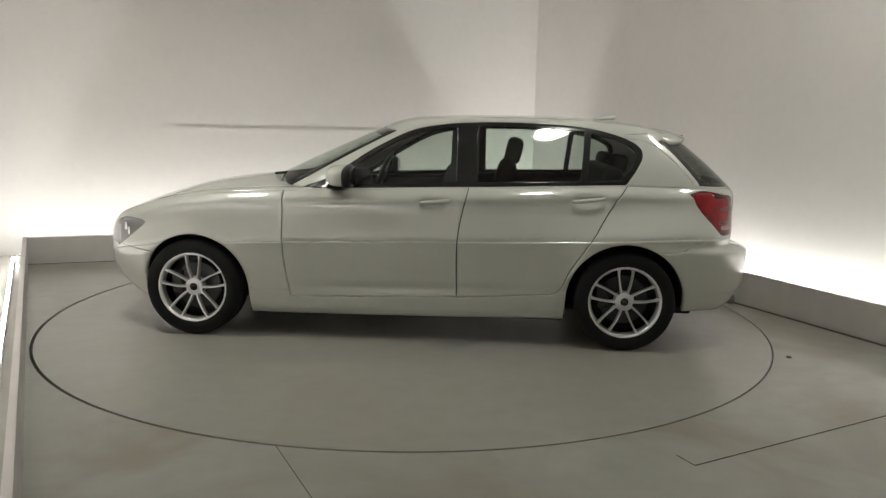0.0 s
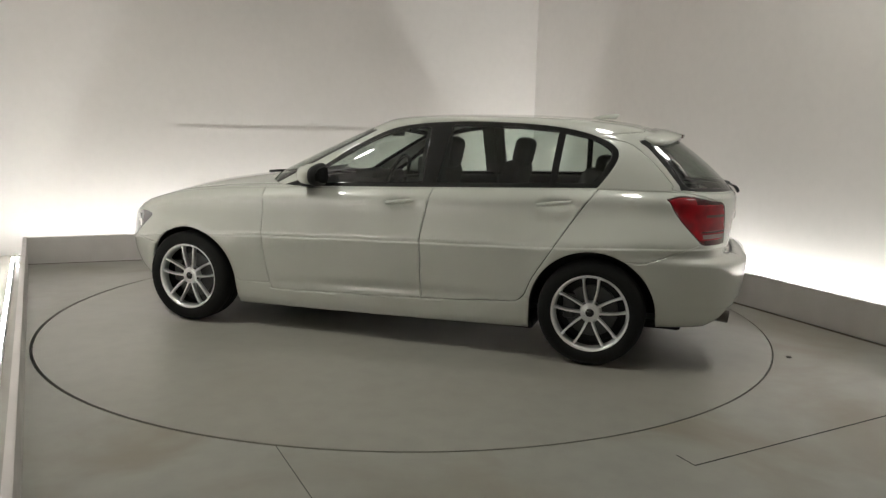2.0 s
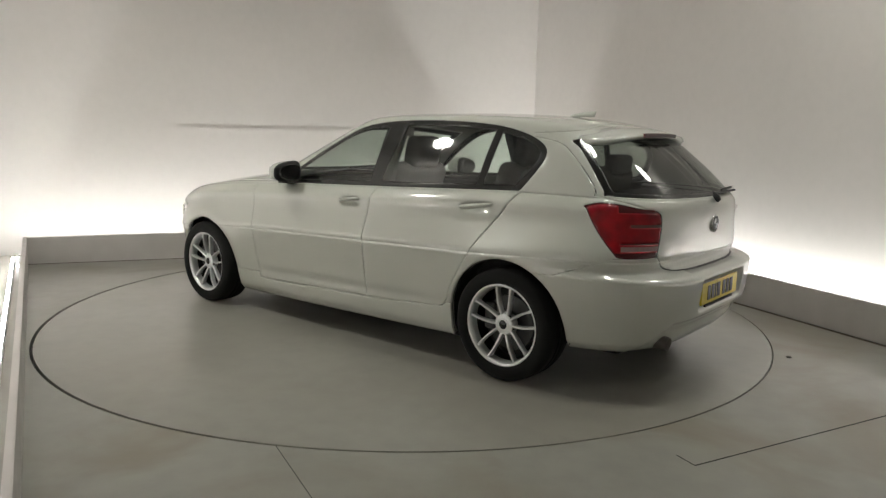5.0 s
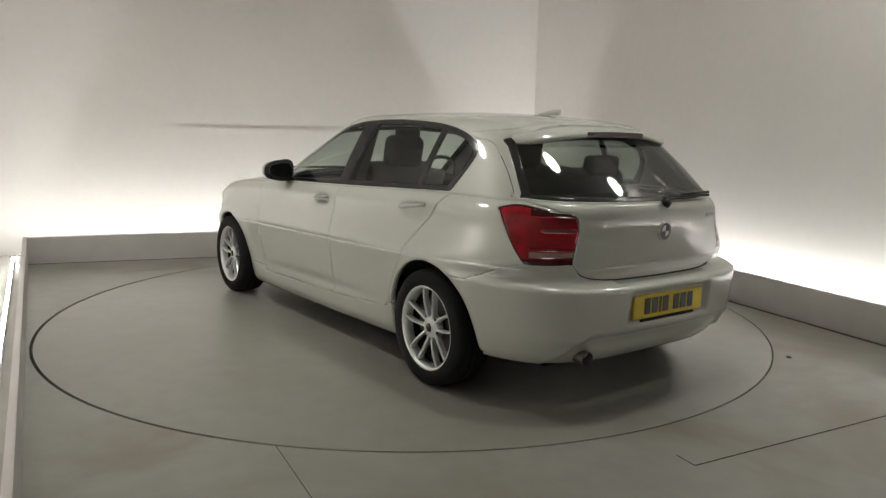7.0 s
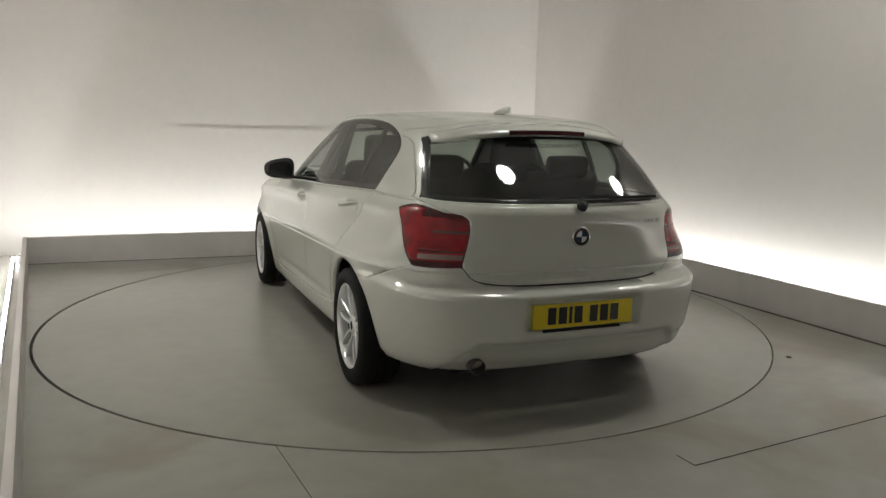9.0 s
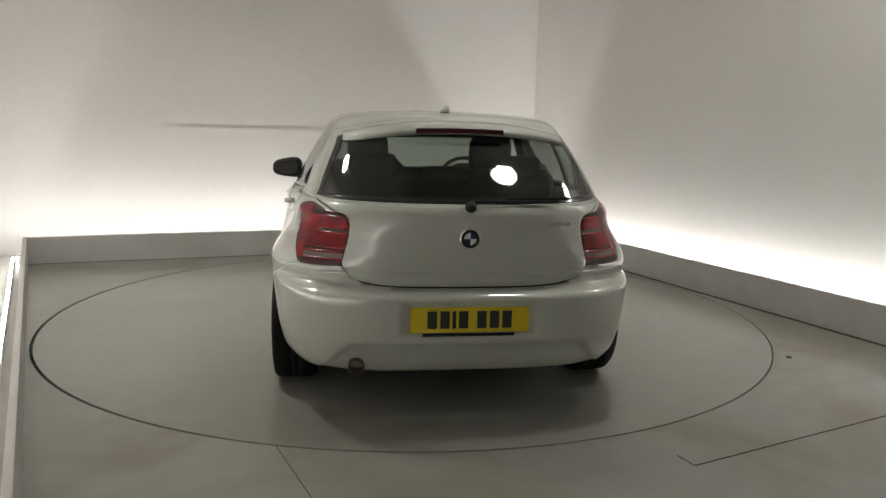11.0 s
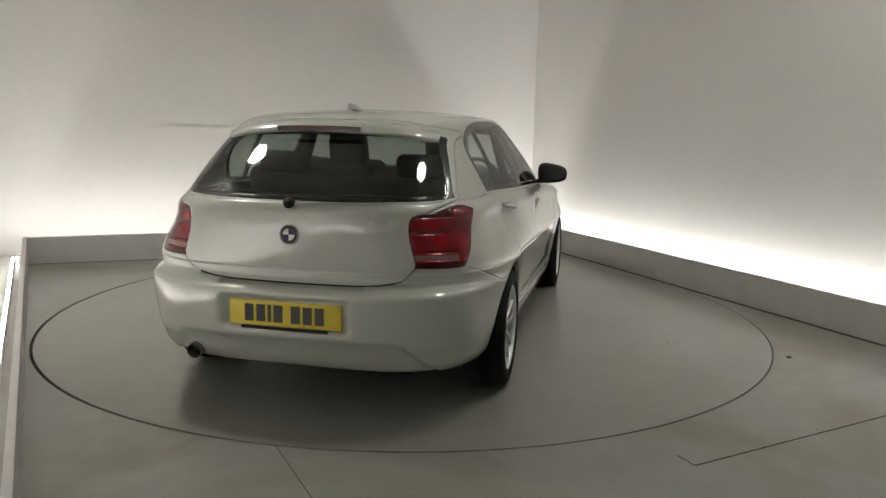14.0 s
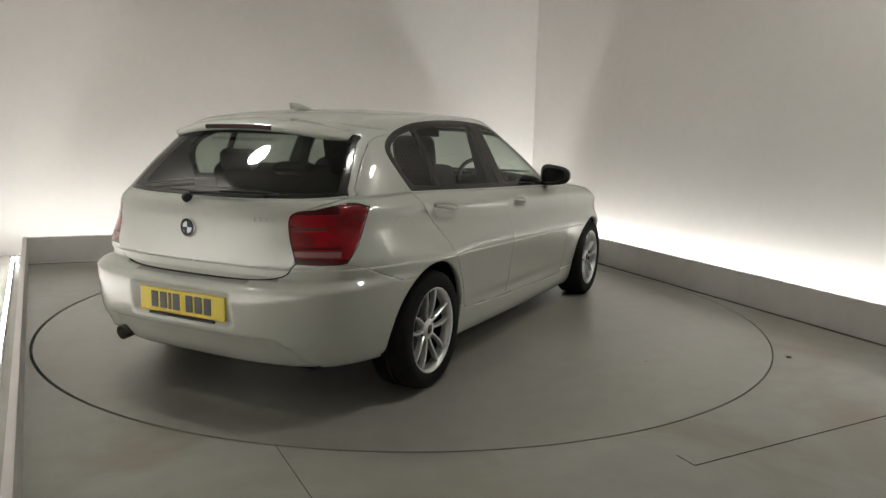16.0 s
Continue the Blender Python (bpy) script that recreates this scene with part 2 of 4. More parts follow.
# ---- car body ----
def curve(xs, ys):
    """A smooth curve through points, without overshoot."""
    xs, ys = np.array(xs, float), np.array(ys, float)
    h, d = np.diff(xs), np.diff(ys) / np.diff(xs)
    m = np.zeros(len(xs))
    m[0], m[-1] = d[0], d[-1]
    for i in range(1, len(xs) - 1):
        if d[i - 1] * d[i] > 0:
            m[i] = 2 * d[i - 1] * d[i] / (d[i - 1] + d[i])

    def f(x):
        x = np.clip(np.asarray(x, float), xs[0], xs[-1])
        i = np.clip(np.searchsorted(xs, x) - 1, 0, len(xs) - 2)
        t = (x - xs[i]) / h[i]
        return (ys[i] * (1 + 2 * t) * (1 - t) ** 2 + m[i] * h[i] * t * (1 - t) ** 2
                + ys[i + 1] * t * t * (3 - 2 * t) + m[i + 1] * h[i] * t * t * (t - 1))
    return f


AXLE, HUB_Z = 1.315, 0.299
sill_z = curve([-2.2, -1.72, -1.0, 1.0, 1.7, 2.2], [0.228, 0.24, 0.170, 0.142, 0.17, 0.17])
deck_z = curve([-2.1, -1.8, -1.307, -0.62, 0.06, 0.62, 0.9, 1.1, 1.4, 1.6, 1.8, 1.95, 2.1], [0.970, 0.978, 0.981, 0.963, 0.940, 0.919, 0.905, 0.892, 0.857, 0.812, 0.753, 0.70, 0.66])
half_width = curve([0, 0.06, 0.12, 0.176, 0.365, 0.52, 0.603, 0.616, 0.628, 0.640, 0.652, 0.67, 0.70, 0.76, 0.82, 0.87, 0.915, 0.935, 0.97, 1], [0.800, 0.826, 0.8350, 0.8405, 0.8575, 0.8733, 0.8819, 0.8832, 0.8838, 0.8833, 0.8818, 0.8792, 0.8745, 0.8660, 0.8590, 0.8575, 0.861, 0.855, 0.833, 0.808])
rear_x = curve([0, 0.06, 0.145, 0.17, 0.30, 0.45, 0.485, 0.50, 0.515, 0.535, 0.624, 0.76, 0.895, 0.95, 1], [-2.04, -2.075, -2.105, -2.120, -2.135, -2.146, -2.146, -2.132, -2.075, -2.030, -2.040, -2.054, -2.067, -2.066, -2.042])
front_x = curve([0, 0.1, 0.3, 0.5, 0.8, 1], [1.86, 1.94, 2.05, 2.085, 2.085, 2.04])


def half_plan(xf, xr, w, nf=2.5, nr=3.0, cf=1.2, cr=-1.2, counts=(70, 190, 110)):
    """Half an outline seen from above, from the front's middle round the left side to the rear's middle."""
    t = np.linspace(0, math.pi / 2, 400)
    fx, fy = cf + (xf - cf) * np.cos(t) ** (2 / nf), w * np.sin(t) ** (2 / nf)
    rx, ry = cr + (xr - cr) * np.sin(t) ** (2 / nr), w * np.cos(t) ** (2 / nr)
    out = []
    for px, py, n in ((fx, fy, counts[0]), (np.array([cf, cr]), np.array([w, w]), counts[1]), (rx, ry, counts[2])):
        s = np.concatenate([[0], np.cumsum(np.hypot(np.diff(px), np.diff(py)))])
        u = np.linspace(0, s[-1], n + 1)[: n + (1 if n == counts[2] else 0)]
        out.append(np.stack([np.interp(u, s, px), np.interp(u, s, py)], 1))
    return np.concatenate(out)


def grid_mesh(P):
    """A bmesh from an array of rows of points."""
    bm = bmesh.new()
    V = [[bm.verts.new(p) for p in row] for row in P]
    for a, b in zip(V, V[1:]):
        for k in range(len(a) - 1):
            bm.faces.new((a[k], a[k + 1], b[k + 1], b[k]))
    return bm


def taper(x, v):
    """The shoulders draw in towards the rear, and the whole car is a little wider in front."""
    s = np.clip((-0.42 - x) / 1.0, 0, 1)
    s = s * s * (3 - 2 * s)
    k = np.clip((v - 0.58) / 0.33, 0, 1)
    return (1 - k * k * (3 - 2 * k) * (0.085 * s + 0.012 * np.exp(-((x + 1.22) / 0.36) ** 2))) * (1 + 0.046 * np.clip((x + 1.345) / 2.69, 0, 1))


def skirt(rows=66, inset=0.0):
    P = []
    levels = np.sort(np.concatenate([np.linspace(0, 1, rows), np.linspace(0.600, 0.665, 13)])) if rows > 40 else np.linspace(0, 1, rows)
    for v in levels:
        o = half_plan(front_x(v) - inset, rear_x(v) + inset, half_width(v) - inset, 2.9, 3.8 - 0.2 * min(max((v - 0.3) / 0.25, 0), 1) - 0.5 * min(max((v - 0.6) / 0.35, 0), 1))
        z = sill_z(o[:, 0]) + v * (deck_z(o[:, 0]) - sill_z(o[:, 0]))
        y = o[:, 1] * taper(o[:, 0], v)
        for hx, hz in ((-0.165, 0.868), (-1.08, 0.898)):
            dx, dz = (o[:, 0] - hx) / 0.085, (z - hz + 0.006) / 0.024
            y -= np.where(y > 0.5, 0.024 * np.exp(-dx ** 4 - dz ** 2), 0)
        for ax in (-AXLE, AXLE):
            r = np.hypot(o[:, 0] - ax, z - HUB_Z)
            y += np.where(y > 0.5, 0.013 * np.exp(-((r - 0.36) / (0.07 if ax < 0 else 0.06)) ** 2) * np.clip((z - 0.2) / 0.2, 0, 1), 0)
        # shallow hollow along the door sills
        y -= 0.010 * np.exp(-((v - 0.23) / 0.035) ** 2) * np.clip(1.1 - abs(o[:, 0]), 0, 1) * (y > 0.5)
        # rear bumper: hollow lower apron, shallow plate recess
        def band(q, a, b, soft):
            return np.clip((q - a) / soft + 0.5, 0, 1) * np.clip((b - q) / soft + 0.5, 0, 1)
        tail = (o[:, 0] < -1.8).astype(float)
        ay = np.abs(y)
        inx = 0.026 * band(z, 0.20, 0.375, 0.018) * np.clip((0.62 - (z - 0.25) * 0.9 - ay) / 0.03 + 0.5, 0, 1)
        inx += 0.030 * band(z, 0.420, 0.566, 0.016) * np.clip((0.292 - ay) / 0.02 + 0.5, 0, 1)
        o[:, 0] += inx * tail
        P.append(np.stack([np.where(o[:, 0] > 0, o[:, 0] * 1.012, o[:, 0]), y, z], 1))
    return np.array(P)


def greenhouse(rows=34):
    base = half_plan(0.99, -2.040, 0.808, 2.6, 3.1, 0.30, -1.2)
    base[:, 1] *= taper(base[:, 0], 1.0)
    top = half_plan(0.18, -1.69, 0.588, 2.6, 3.3, -0.30, -1.1)
    top[:, 1] *= 1 - 0.07 * np.clip((-0.3 - top[:, 0]) / 1.1, 0, 1)
    zb = deck_z(base[:, 0])
    zb = np.where(base[:, 0] > 0.62, 0.919 + (base[:, 0] - 0.62) * 0.15, zb)
    zt = curve([-1.7, -1.62, -1.4, -1.1, -0.7, -0.3, 0.0, 0.2], [1.268, 1.288, 1.337, 1.364, 1.374, 1.371, 1.358, 1.342])(top[:, 0])
    P = []
    for v in np.linspace(0, 1, rows):
        q = base * (1 - v) + top * v
        bulge = 0.016 * math.sin(math.pi * v)
        n = np.stack([np.gradient(q[:, 1]), -np.gradient(q[:, 0])], 1)
        n /= np.linalg.norm(n, axis=1)[:, None] + 1e-9
        q = q + n * bulge * np.where(q[:, 1] > 0.1, 1.0, 0.8)[:, None]
        q[[0, -1], 1] = 0
        P.append(np.stack([q[:, 0], q[:, 1], zb * (1 - v) + zt * v], 1))
    return np.array(P)


def inner_patch(edge, crown, rows=16):
    """Fills half an outline with bars towards the middle plane, crowned."""
    P = []
    for k in range(rows + 1):
        f = 1 - k / rows
        z = edge[:, 2] + crown(edge[:, 0]) * (1 - f * f) * np.clip(edge[:, 1] / 0.5, 0, 1) ** 1.0
        P.append(np.stack([edge[:, 0], edge[:, 1] * f, z], 1))
    return np.array(P)


def polygon_distance(P, poly):
    """Signed distance of points to a closed outline; negative inside."""
    poly = np.array(poly, float)
    A, B = poly, np.roll(poly, -1, 0)
    best = np.full(len(P), 1e9)
    inside = np.zeros(len(P), bool)
    for a, b in zip(A, B):
        d = b - a
        t = np.clip(((P - a) @ d) / (d @ d + 1e-12), 0, 1)
        best = np.minimum(best, np.hypot(*(P - a - t[:, None] * d).T))
        cross = (a[1] > P[:, 1]) != (b[1] > P[:, 1])
        with np.errstate(divide="ignore", invalid="ignore"):
            xs = a[0] + (P[:, 1] - a[1]) * d[0] / (d[1] if d[1] else 1e-12)
        inside ^= cross & (P[:, 0] < xs)
    return np.where(inside, -best, best)


def rounded(points, steps=8, sharp=()):
    """A closed smooth outline through the points; those in sharp stay corners."""
    out, n = [], len(points)
    p = [np.array(q, float) for q in points]
    for i in range(n):
        a, b = p[i], p[(i + 1) % n]
        ta = np.zeros(2) if i in sharp else (b - p[i - 1]) / 2
        tb = np.zeros(2) if (i + 1) % n in sharp else (p[(i + 2) % n] - a) / 2
        if i in sharp:
            ta = (b - a) * 0.8
        if (i + 1) % n in sharp:
            tb = (b - a) * 0.8
        for k in range(steps):
            t = k / steps
            out.append(a * (1 + 2 * t) * (1 - t) ** 2 + ta * t * (1 - t) ** 2 + b * t * t * (3 - 2 * t) + tb * t * t * (t - 1))
    return out


def coords(bm):
    return np.array([v.co[:] for v in bm.verts])


def cut(bm, f):
    """Split the faces of bm along f = 0; f takes an array of points."""
    bm.verts.ensure_lookup_table()
    bm.verts.index_update()
    val = f(coords(bm))
    val[np.abs(val) < 1e-5] = 0
    lay = bm.verts.layers.float.get("f") or bm.verts.layers.float.new("f")
    for v in bm.verts:
        v[lay] = val[v.index]
    zero = set()
    for e in list(bm.edges):
        a, b = e.verts
        if a[lay] * b[lay] < 0:
            t = a[lay] / (a[lay] - b[lay])
            ne, nv = bmesh.utils.edge_split(e, a, t)
            nv[lay] = 0
            zero.add(nv)
    zero |= {v for v in bm.verts if v[lay] == 0}
    faces = {fc for v in zero for fc in v.link_faces}
    for fc in faces:
        z = [v for v in fc.verts if v[lay] == 0]
        if len(z) == 2 and any(v[lay] > 0 for v in fc.verts) and any(v[lay] < 0 for v in fc.verts):
            try:
                bmesh.utils.face_split(fc, z[0], z[1])
            except ValueError:
                pass


def centres(bm):
    return np.array([fc.calc_center_median()[:] for fc in bm.faces])


def gathered(bm, keep, mirror=False, both=False):
    """A new bmesh of the faces whose index is in keep; mirrored to the right side, or both halves in one."""
    out = bmesh.new()
    for sign in ((1, -1) if both else ((-1,) if mirror else (1,))):
        made = {}
        for fc in keep:
            vs = []
            for v in fc.verts:
                if v not in made:
                    made[v] = out.verts.new((v.co.x, v.co.y * sign, v.co.z))
                vs.append(made[v])
            try:
                out.faces.new(vs if sign > 0 else vs[::-1])
            except ValueError:
                pass
    if both:
        bmesh.ops.remove_doubles(out, verts=[v for v in out.verts if abs(v.co.y) < 1e-4], dist=2e-4)
    return out


def thicken(bm, depth):
    """Fold the open edges inwards, so that a panel shows its thickness."""
    bmesh.ops.recalc_face_normals(bm, faces=bm.faces)
    bm.normal_update()
    edges = [e for e in bm.edges if e.is_boundary]
    norm = {v: v.normal.copy() for e in edges for v in e.verts}
    ext = bmesh.ops.extrude_edge_only(bm, edges=edges)
    src = {}
    for e in edges:
        for v in e.verts:
            src[tuple(round(c, 5) for c in v.co)] = norm[v]
    for v in [g for g in ext["geom"] if isinstance(g, bmesh.types.BMVert)]:
        n = src.get(tuple(round(c, 5) for c in v.co))
        if n is not None:
            v.co -= n * depth
    return bm


# outlines on the side (x, z)
WINDOW_OUT = rounded([(0.69, 0.922), (-0.62, 0.967), (-1.305, 0.988), (-1.372, 1.085), (-1.405, 1.165), (-1.375, 1.225), (-1.25, 1.283), (-1.047, 1.325), (-0.741, 1.346), (-0.43, 1.346), (-0.186, 1.328), (0.022, 1.284), (0.258, 1.162), (0.502, 0.995)], sharp=(0, 2))
GLASS_F = rounded([(0.53, 0.95), (-0.285, 0.985), (-0.275, 1.305), (-0.18, 1.302), (0.015, 1.258), (0.24, 1.142), (0.44, 1.01)], sharp=(0, 1, 2))
GLASS_R = rounded([(-0.375, 0.988), (-1.035, 1.006), (-1.055, 1.295), (-0.74, 1.322), (-0.41, 1.321)], sharp=(0, 1, 2, 3, 4))
GLASS_Q = rounded([(-1.075, 1.008), (-1.27, 1.014), (-1.335, 1.09), (-1.365, 1.165), (-1.34, 1.21), (-1.24, 1.258), (-1.095, 1.288)], sharp=(0, 1, 6))
DOOR_F = rounded([(0.765, 0.93), (0.757, 0.514), (0.725, 0.262), (0.66, 0.258), (-0.305, 0.288), (-0.306, 0.66), (-0.362, 0.95), (-0.35, 1.4), (0.3, 1.4)], sharp=(0, 2, 3, 4, 6, 7, 8), steps=6)
DOOR_R = rounded([(-0.306, 0.288), (-0.78, 0.318), (-0.915, 0.345), (-0.985, 0.48), (-1.098, 0.657), (-1.203, 0.828), (-1.316, 0.99), (-1.5, 1.4), (-0.35, 1.4), (-0.362, 0.95), (-0.306, 0.66)], sharp=(0, 6, 7, 8, 9), steps=6)
# outlines on the rear (y, z)
BACK_WINDOW = rounded([(0, 0.976), (0.40, 0.980), (0.635, 0.988), (0.645, 1.02), (0.577, 1.205), (0.537, 1.262), (0.30, 1.282), (0, 1.286), (-0.3, 1.282), (-0.7, 1.1), (-0.4, 0.98)])
GATE = rounded([(0, 0.618), (0.44, 0.630), (0.545, 0.70), (0.550, 0.80), (0.545, 0.92), (0.668, 0.985), (0.660, 1.02), (0.594, 1.225), (0.555, 1.295), (0, 1.318), (-0.6, 1.0), (-0.5, 0.62)], sharp=(2, 4), steps=5)
# the tail lamp wraps round the corner: (x + y + 1.5, z)
LAMP_OUT = rounded([(0.026, 0.905), (0.05, 0.722), (0.085, 0.702), (0.33, 0.703), (0.385, 0.726), (0.465, 0.81), (0.535, 0.925), (0.535, 0.945), (0.40, 0.962), (0.20, 0.938)], steps=5)
HEAD_OUT = rounded([(0.0, 0.54), (0.07, 0.535), (0.27, 0.66), (0.29, 0.70), (0.12, 0.712), (-0.05, 0.68), (-0.25, 0.62), (-0.25, 0.56)], steps=5)


def arch(P, ax):
    dx, dz = P[:, 0] - (ax if ax < 0 else ax + 0.008), P[:, 2] - (HUB_Z - 0.003)
    r = np.where(dz > 0, np.hypot(dx, dz), np.abs(dx) - 0.05 * np.clip(-dz, 0, 1))
    return r - (0.352 if ax < 0 else 0.338)


def xz(P, poly):
    return polygon_distance(P[:, [0, 2]], poly)


def yz(P, poly):
    return np.where(P[:, 0] < -1.3, polygon_distance(P[:, [1, 2]], poly), 1.0)


def wrap(P, poly):
    return np.where(P[:, 0] < -1.3, polygon_distance(np.stack([P[:, 0] + P[:, 1] + 1.5, P[:, 2]], 1), poly), 1.0)


def head(P):
    return np.where(P[:, 0] > 1.4, polygon_distance(np.stack([1.85 - P[:, 0] - (P[:, 1] - 0.62) * -0.4, P[:, 2]], 1), HEAD_OUT), 1.0)


def bumper_line(P):
    """Negative on the rear bumper: below the gate seam and below a seam that falls from the lamp to the wheel arch."""
    seam = np.where(P[:, 1] < 0.5, 0.621, 0.0)
    z = np.interp(-P[:, 0] - 0.0, [1.60, 1.72, 1.86, 1.95, 2.2], [0.60, 0.645, 0.700, 0.70, 0.70])
    s = np.where(P[:, 0] < -1.3, P[:, 2] - z, 1.0)
    return s


def front_bumper_line(P):
    return np.where(P[:, 0] > 1.2, P[:, 2] - np.interp(P[:, 0], [1.5, 1.72, 1.86, 2.2], [0.50, 0.525, 0.545, 0.6]) + 0.0, 1.0)


GAPW = 0.0028


def build_body(car):
    # lower body
    low = grid_mesh(skirt())
    for ax in (-AXLE, AXLE):
        cut(low, lambda P, ax=ax: np.where(P[:, 1] > 0.4, arch(P, ax), 1.0))
    for poly in (DOOR_F, DOOR_R):
        for s in (-GAPW, GAPW):
            cut(low, lambda P, poly=poly, s=s: np.where(P[:, 1] > 0.4, xz(P, poly), 1.0) + s)
    for s in (-GAPW, GAPW):
        cut(low, lambda P, s=s: yz(P, GATE) + s)
        cut(low, lambda P, s=s: bumper_line(P) + s * 0.4)
        cut(low, lambda P, s=s: front_bumper_line(P) + s)
    cut(low, lambda P: wrap(P, LAMP_OUT))
    cut(low, lambda P: wrap(P, LAMP_OUT) + 0.008)
    cut(low, head)
    low.faces.ensure_lookup_table()
    C = centres(low)
    side = C[:, 1] > 0.4
    hole = np.zeros(len(C), bool)
    for ax in (-AXLE, AXLE):
        hole |= side & (arch(C, ax) < 0)
    lampd, headd = wrap(C, LAMP_OUT), head(C)
    df, dr = np.where(side, xz(C, DOOR_F), 1), np.where(side, xz(C, DOOR_R), 1)
    gate, bump, fb = yz(C, GATE), bumper_line(C), front_bumper_line(C)
    tag = np.full(len(C), "quarter_panel", dtype=object)
    tag[C[:, 0] > 0.3] = "front_wing"
    tag[(C[:, 2] < 0.3) & (np.abs(C[:, 0]) < 1.15)] = "sill"
    tag[(C[:, 0] > -0.98) & (C[:, 0] < 0.5) & (C[:, 2] < 0.36)] = "sill"
    tag[(fb < 0)] = "front_bumper"
    tag[(bump < 0)] = "rear_bumper"
    tag[(gate < 0)] = "tailgate"
    tag[np.abs(gate) < GAPW] = ""
    tag[(np.abs(bump) < GAPW * 0.4) & (C[:, 1] > 0.535) & (gate > 0)] = ""
    tag[(np.abs(fb) < GAPW)] = ""
    tag[df < 0] = "front_door"
    tag[dr < 0] = "rear_door"
    tag[(np.abs(df) < GAPW) | (np.abs(dr) < GAPW)] = ""
    tag[lampd < 0] = "tail_lamp"
    tag[lampd < -0.008] = "tail_lens"
    tag[headd < 0] = "headlamp"
    tag[hole] = ""
    return low, tag, C


def split_out(bm, tag, name):
    return [fc for fc, t in zip(bm.faces, tag) if t == name]


# ---- the car ----
car = new("car")
tagged(car, "white five-door hatchback car standing on the turntable", "car")
low, low_tag, low_c = build_body(car)


def paired(name, bm, faces, mat, label="", depth=0.012):
    """The same panel on both sides."""
    out = []
    for mirror in (False, True):
        out.append(part(name, thicken(gathered(bm, faces, mirror), depth), mat, car, label, True))
    return out


def whole(name, bm, faces, mat, label="", depth=0.012):
    return part(name, thicken(gathered(bm, faces, both=True), depth), mat, car, label, True)


doors_f = paired("front_door", low, split_out(low, low_tag, "front_door"), PAINT)
doors_r = paired("rear_door", low, split_out(low, low_tag, "rear_door"), PAINT)
paired("front_wing", low, split_out(low, low_tag, "front_wing"), PAINT, depth=0.03)
paired("quarter_panel", low, split_out(low, low_tag, "quarter_panel"), PAINT, depth=0.03)
paired("sill", low, split_out(low, low_tag, "sill"), PAINT, depth=0.03)
whole("front_bumper", low, split_out(low, low_tag, "front_bumper"), PAINT, depth=0.03)
rear_bumper = whole("rear_bumper", low, split_out(low, low_tag, "rear_bumper"), PAINT, depth=0.03)
gate = whole("tailgate", low, split_out(low, low_tag, "tailgate"), PAINT)

# tail lamps: dark red rim, red lens, bars
lens_faces = split_out(low, low_tag, "tail_lens")
lens_bm = gathered(low, lens_faces)
for z in (0.727, 0.735, 0.757, 0.766, 0.773, 0.846, 0.860, 0.915):
    cut(lens_bm, lambda P, z=z: P[:, 2] - z)
for h in (0.09, 0.25, 0.33):
    cut(lens_bm, lambda P, h=h: P[:, 0] + P[:, 1] + 1.5 - h)
lens_bm.faces.ensure_lookup_table()
lc = centres(lens_bm)
lh = lc[:, 0] + lc[:, 1] + 1.5
lens_tag = np.full(len(lc), "lens", dtype=object)
lens_tag[(lc[:, 2] > 0.735) & (lc[:, 2] < 0.757) & (lh < 0.33) & (lh > 0.0)] = "reversing_lens"
lens_tag[(lc[:, 2] > 0.846) & (lc[:, 2] < 0.860) & (lh < 0.25)] = "clear_bar"
lens_tag[(lc[:, 2] > 0.766) & (lc[:, 2] < 0.773) & (lh < 0.33)] = "middle_bar"
lens_tag[lc[:, 2] < 0.727] = "lower_bar"
lens_tag[(lc[:, 2] > 0.915) & (lh < 0.33)] = "upper_bar"
for mirror in (False, True):
    rim = part("tail_lamp", thicken(gathered(low, split_out(low, low_tag, "tail_lamp"), mirror), 0.03), DARKRED, car, "red tail lamp wrapping round the corner", True)
    for n, mat, label in (("lens", RED, "glossy red lens"), ("reversing_lens", CLEAR, "pale clear reversing lens"), ("middle_bar", DARKRED, "dark red bar"), ("lower_bar", DARKRED, "dark red bar"), ("upper_bar", DARKRED, "dark red bar"), ("clear_bar", DULLBAR, "pale narrow bar")):
        part(n, thicken(gathered(lens_bm, split_out(lens_bm, lens_tag, n), mirror), 0.004), mat, rim, label, n == "lens")
    hb = gathered(low, split_out(low, low_tag, "headlamp"), mirror)
    hl = part("headlamp", thicken(hb, 0.02), HEADGLASS, car, "grey headlamp behind a clear lens", True)
    sgn = -1 if mirror else 1
    for hx, hy, hz in ((1.800, 0.797, 0.655), (1.770, 0.818, 0.625)):
        part("reflector", block((0.018, 0.02, 0.055), (hx, sgn * hy, hz), 0.006), CHROME, hl, "bright lamp reflector", True)

# dark shell added behind the panel gaps to make them read dark, below the windows
sk = skirt(30, 0.016)
shell = grid_mesh(sk)
for ax in (-AXLE, AXLE):
    cut(shell, lambda P, ax=ax: np.where(P[:, 1] > 0.4, arch(P, ax) + 0.004, 1.0))
shell.faces.ensure_lookup_table()
sc = centres(shell)
keep = np.ones(len(sc), bool)
for ax in (-AXLE, AXLE):
    keep &= ~((sc[:, 1] > 0.4) & (arch(sc, ax) < -0.004))
keep &= ~((sc[:, 2] > deck_z(sc[:, 0]) - 0.012) & (sc[:, 0] < 0.62))
part("gap_shell", gathered(shell, [f for f, k in zip(shell.faces, keep) if k], both=True), BLACK, car, "added dark shell that blackens the panel gaps", True)
shell.free()

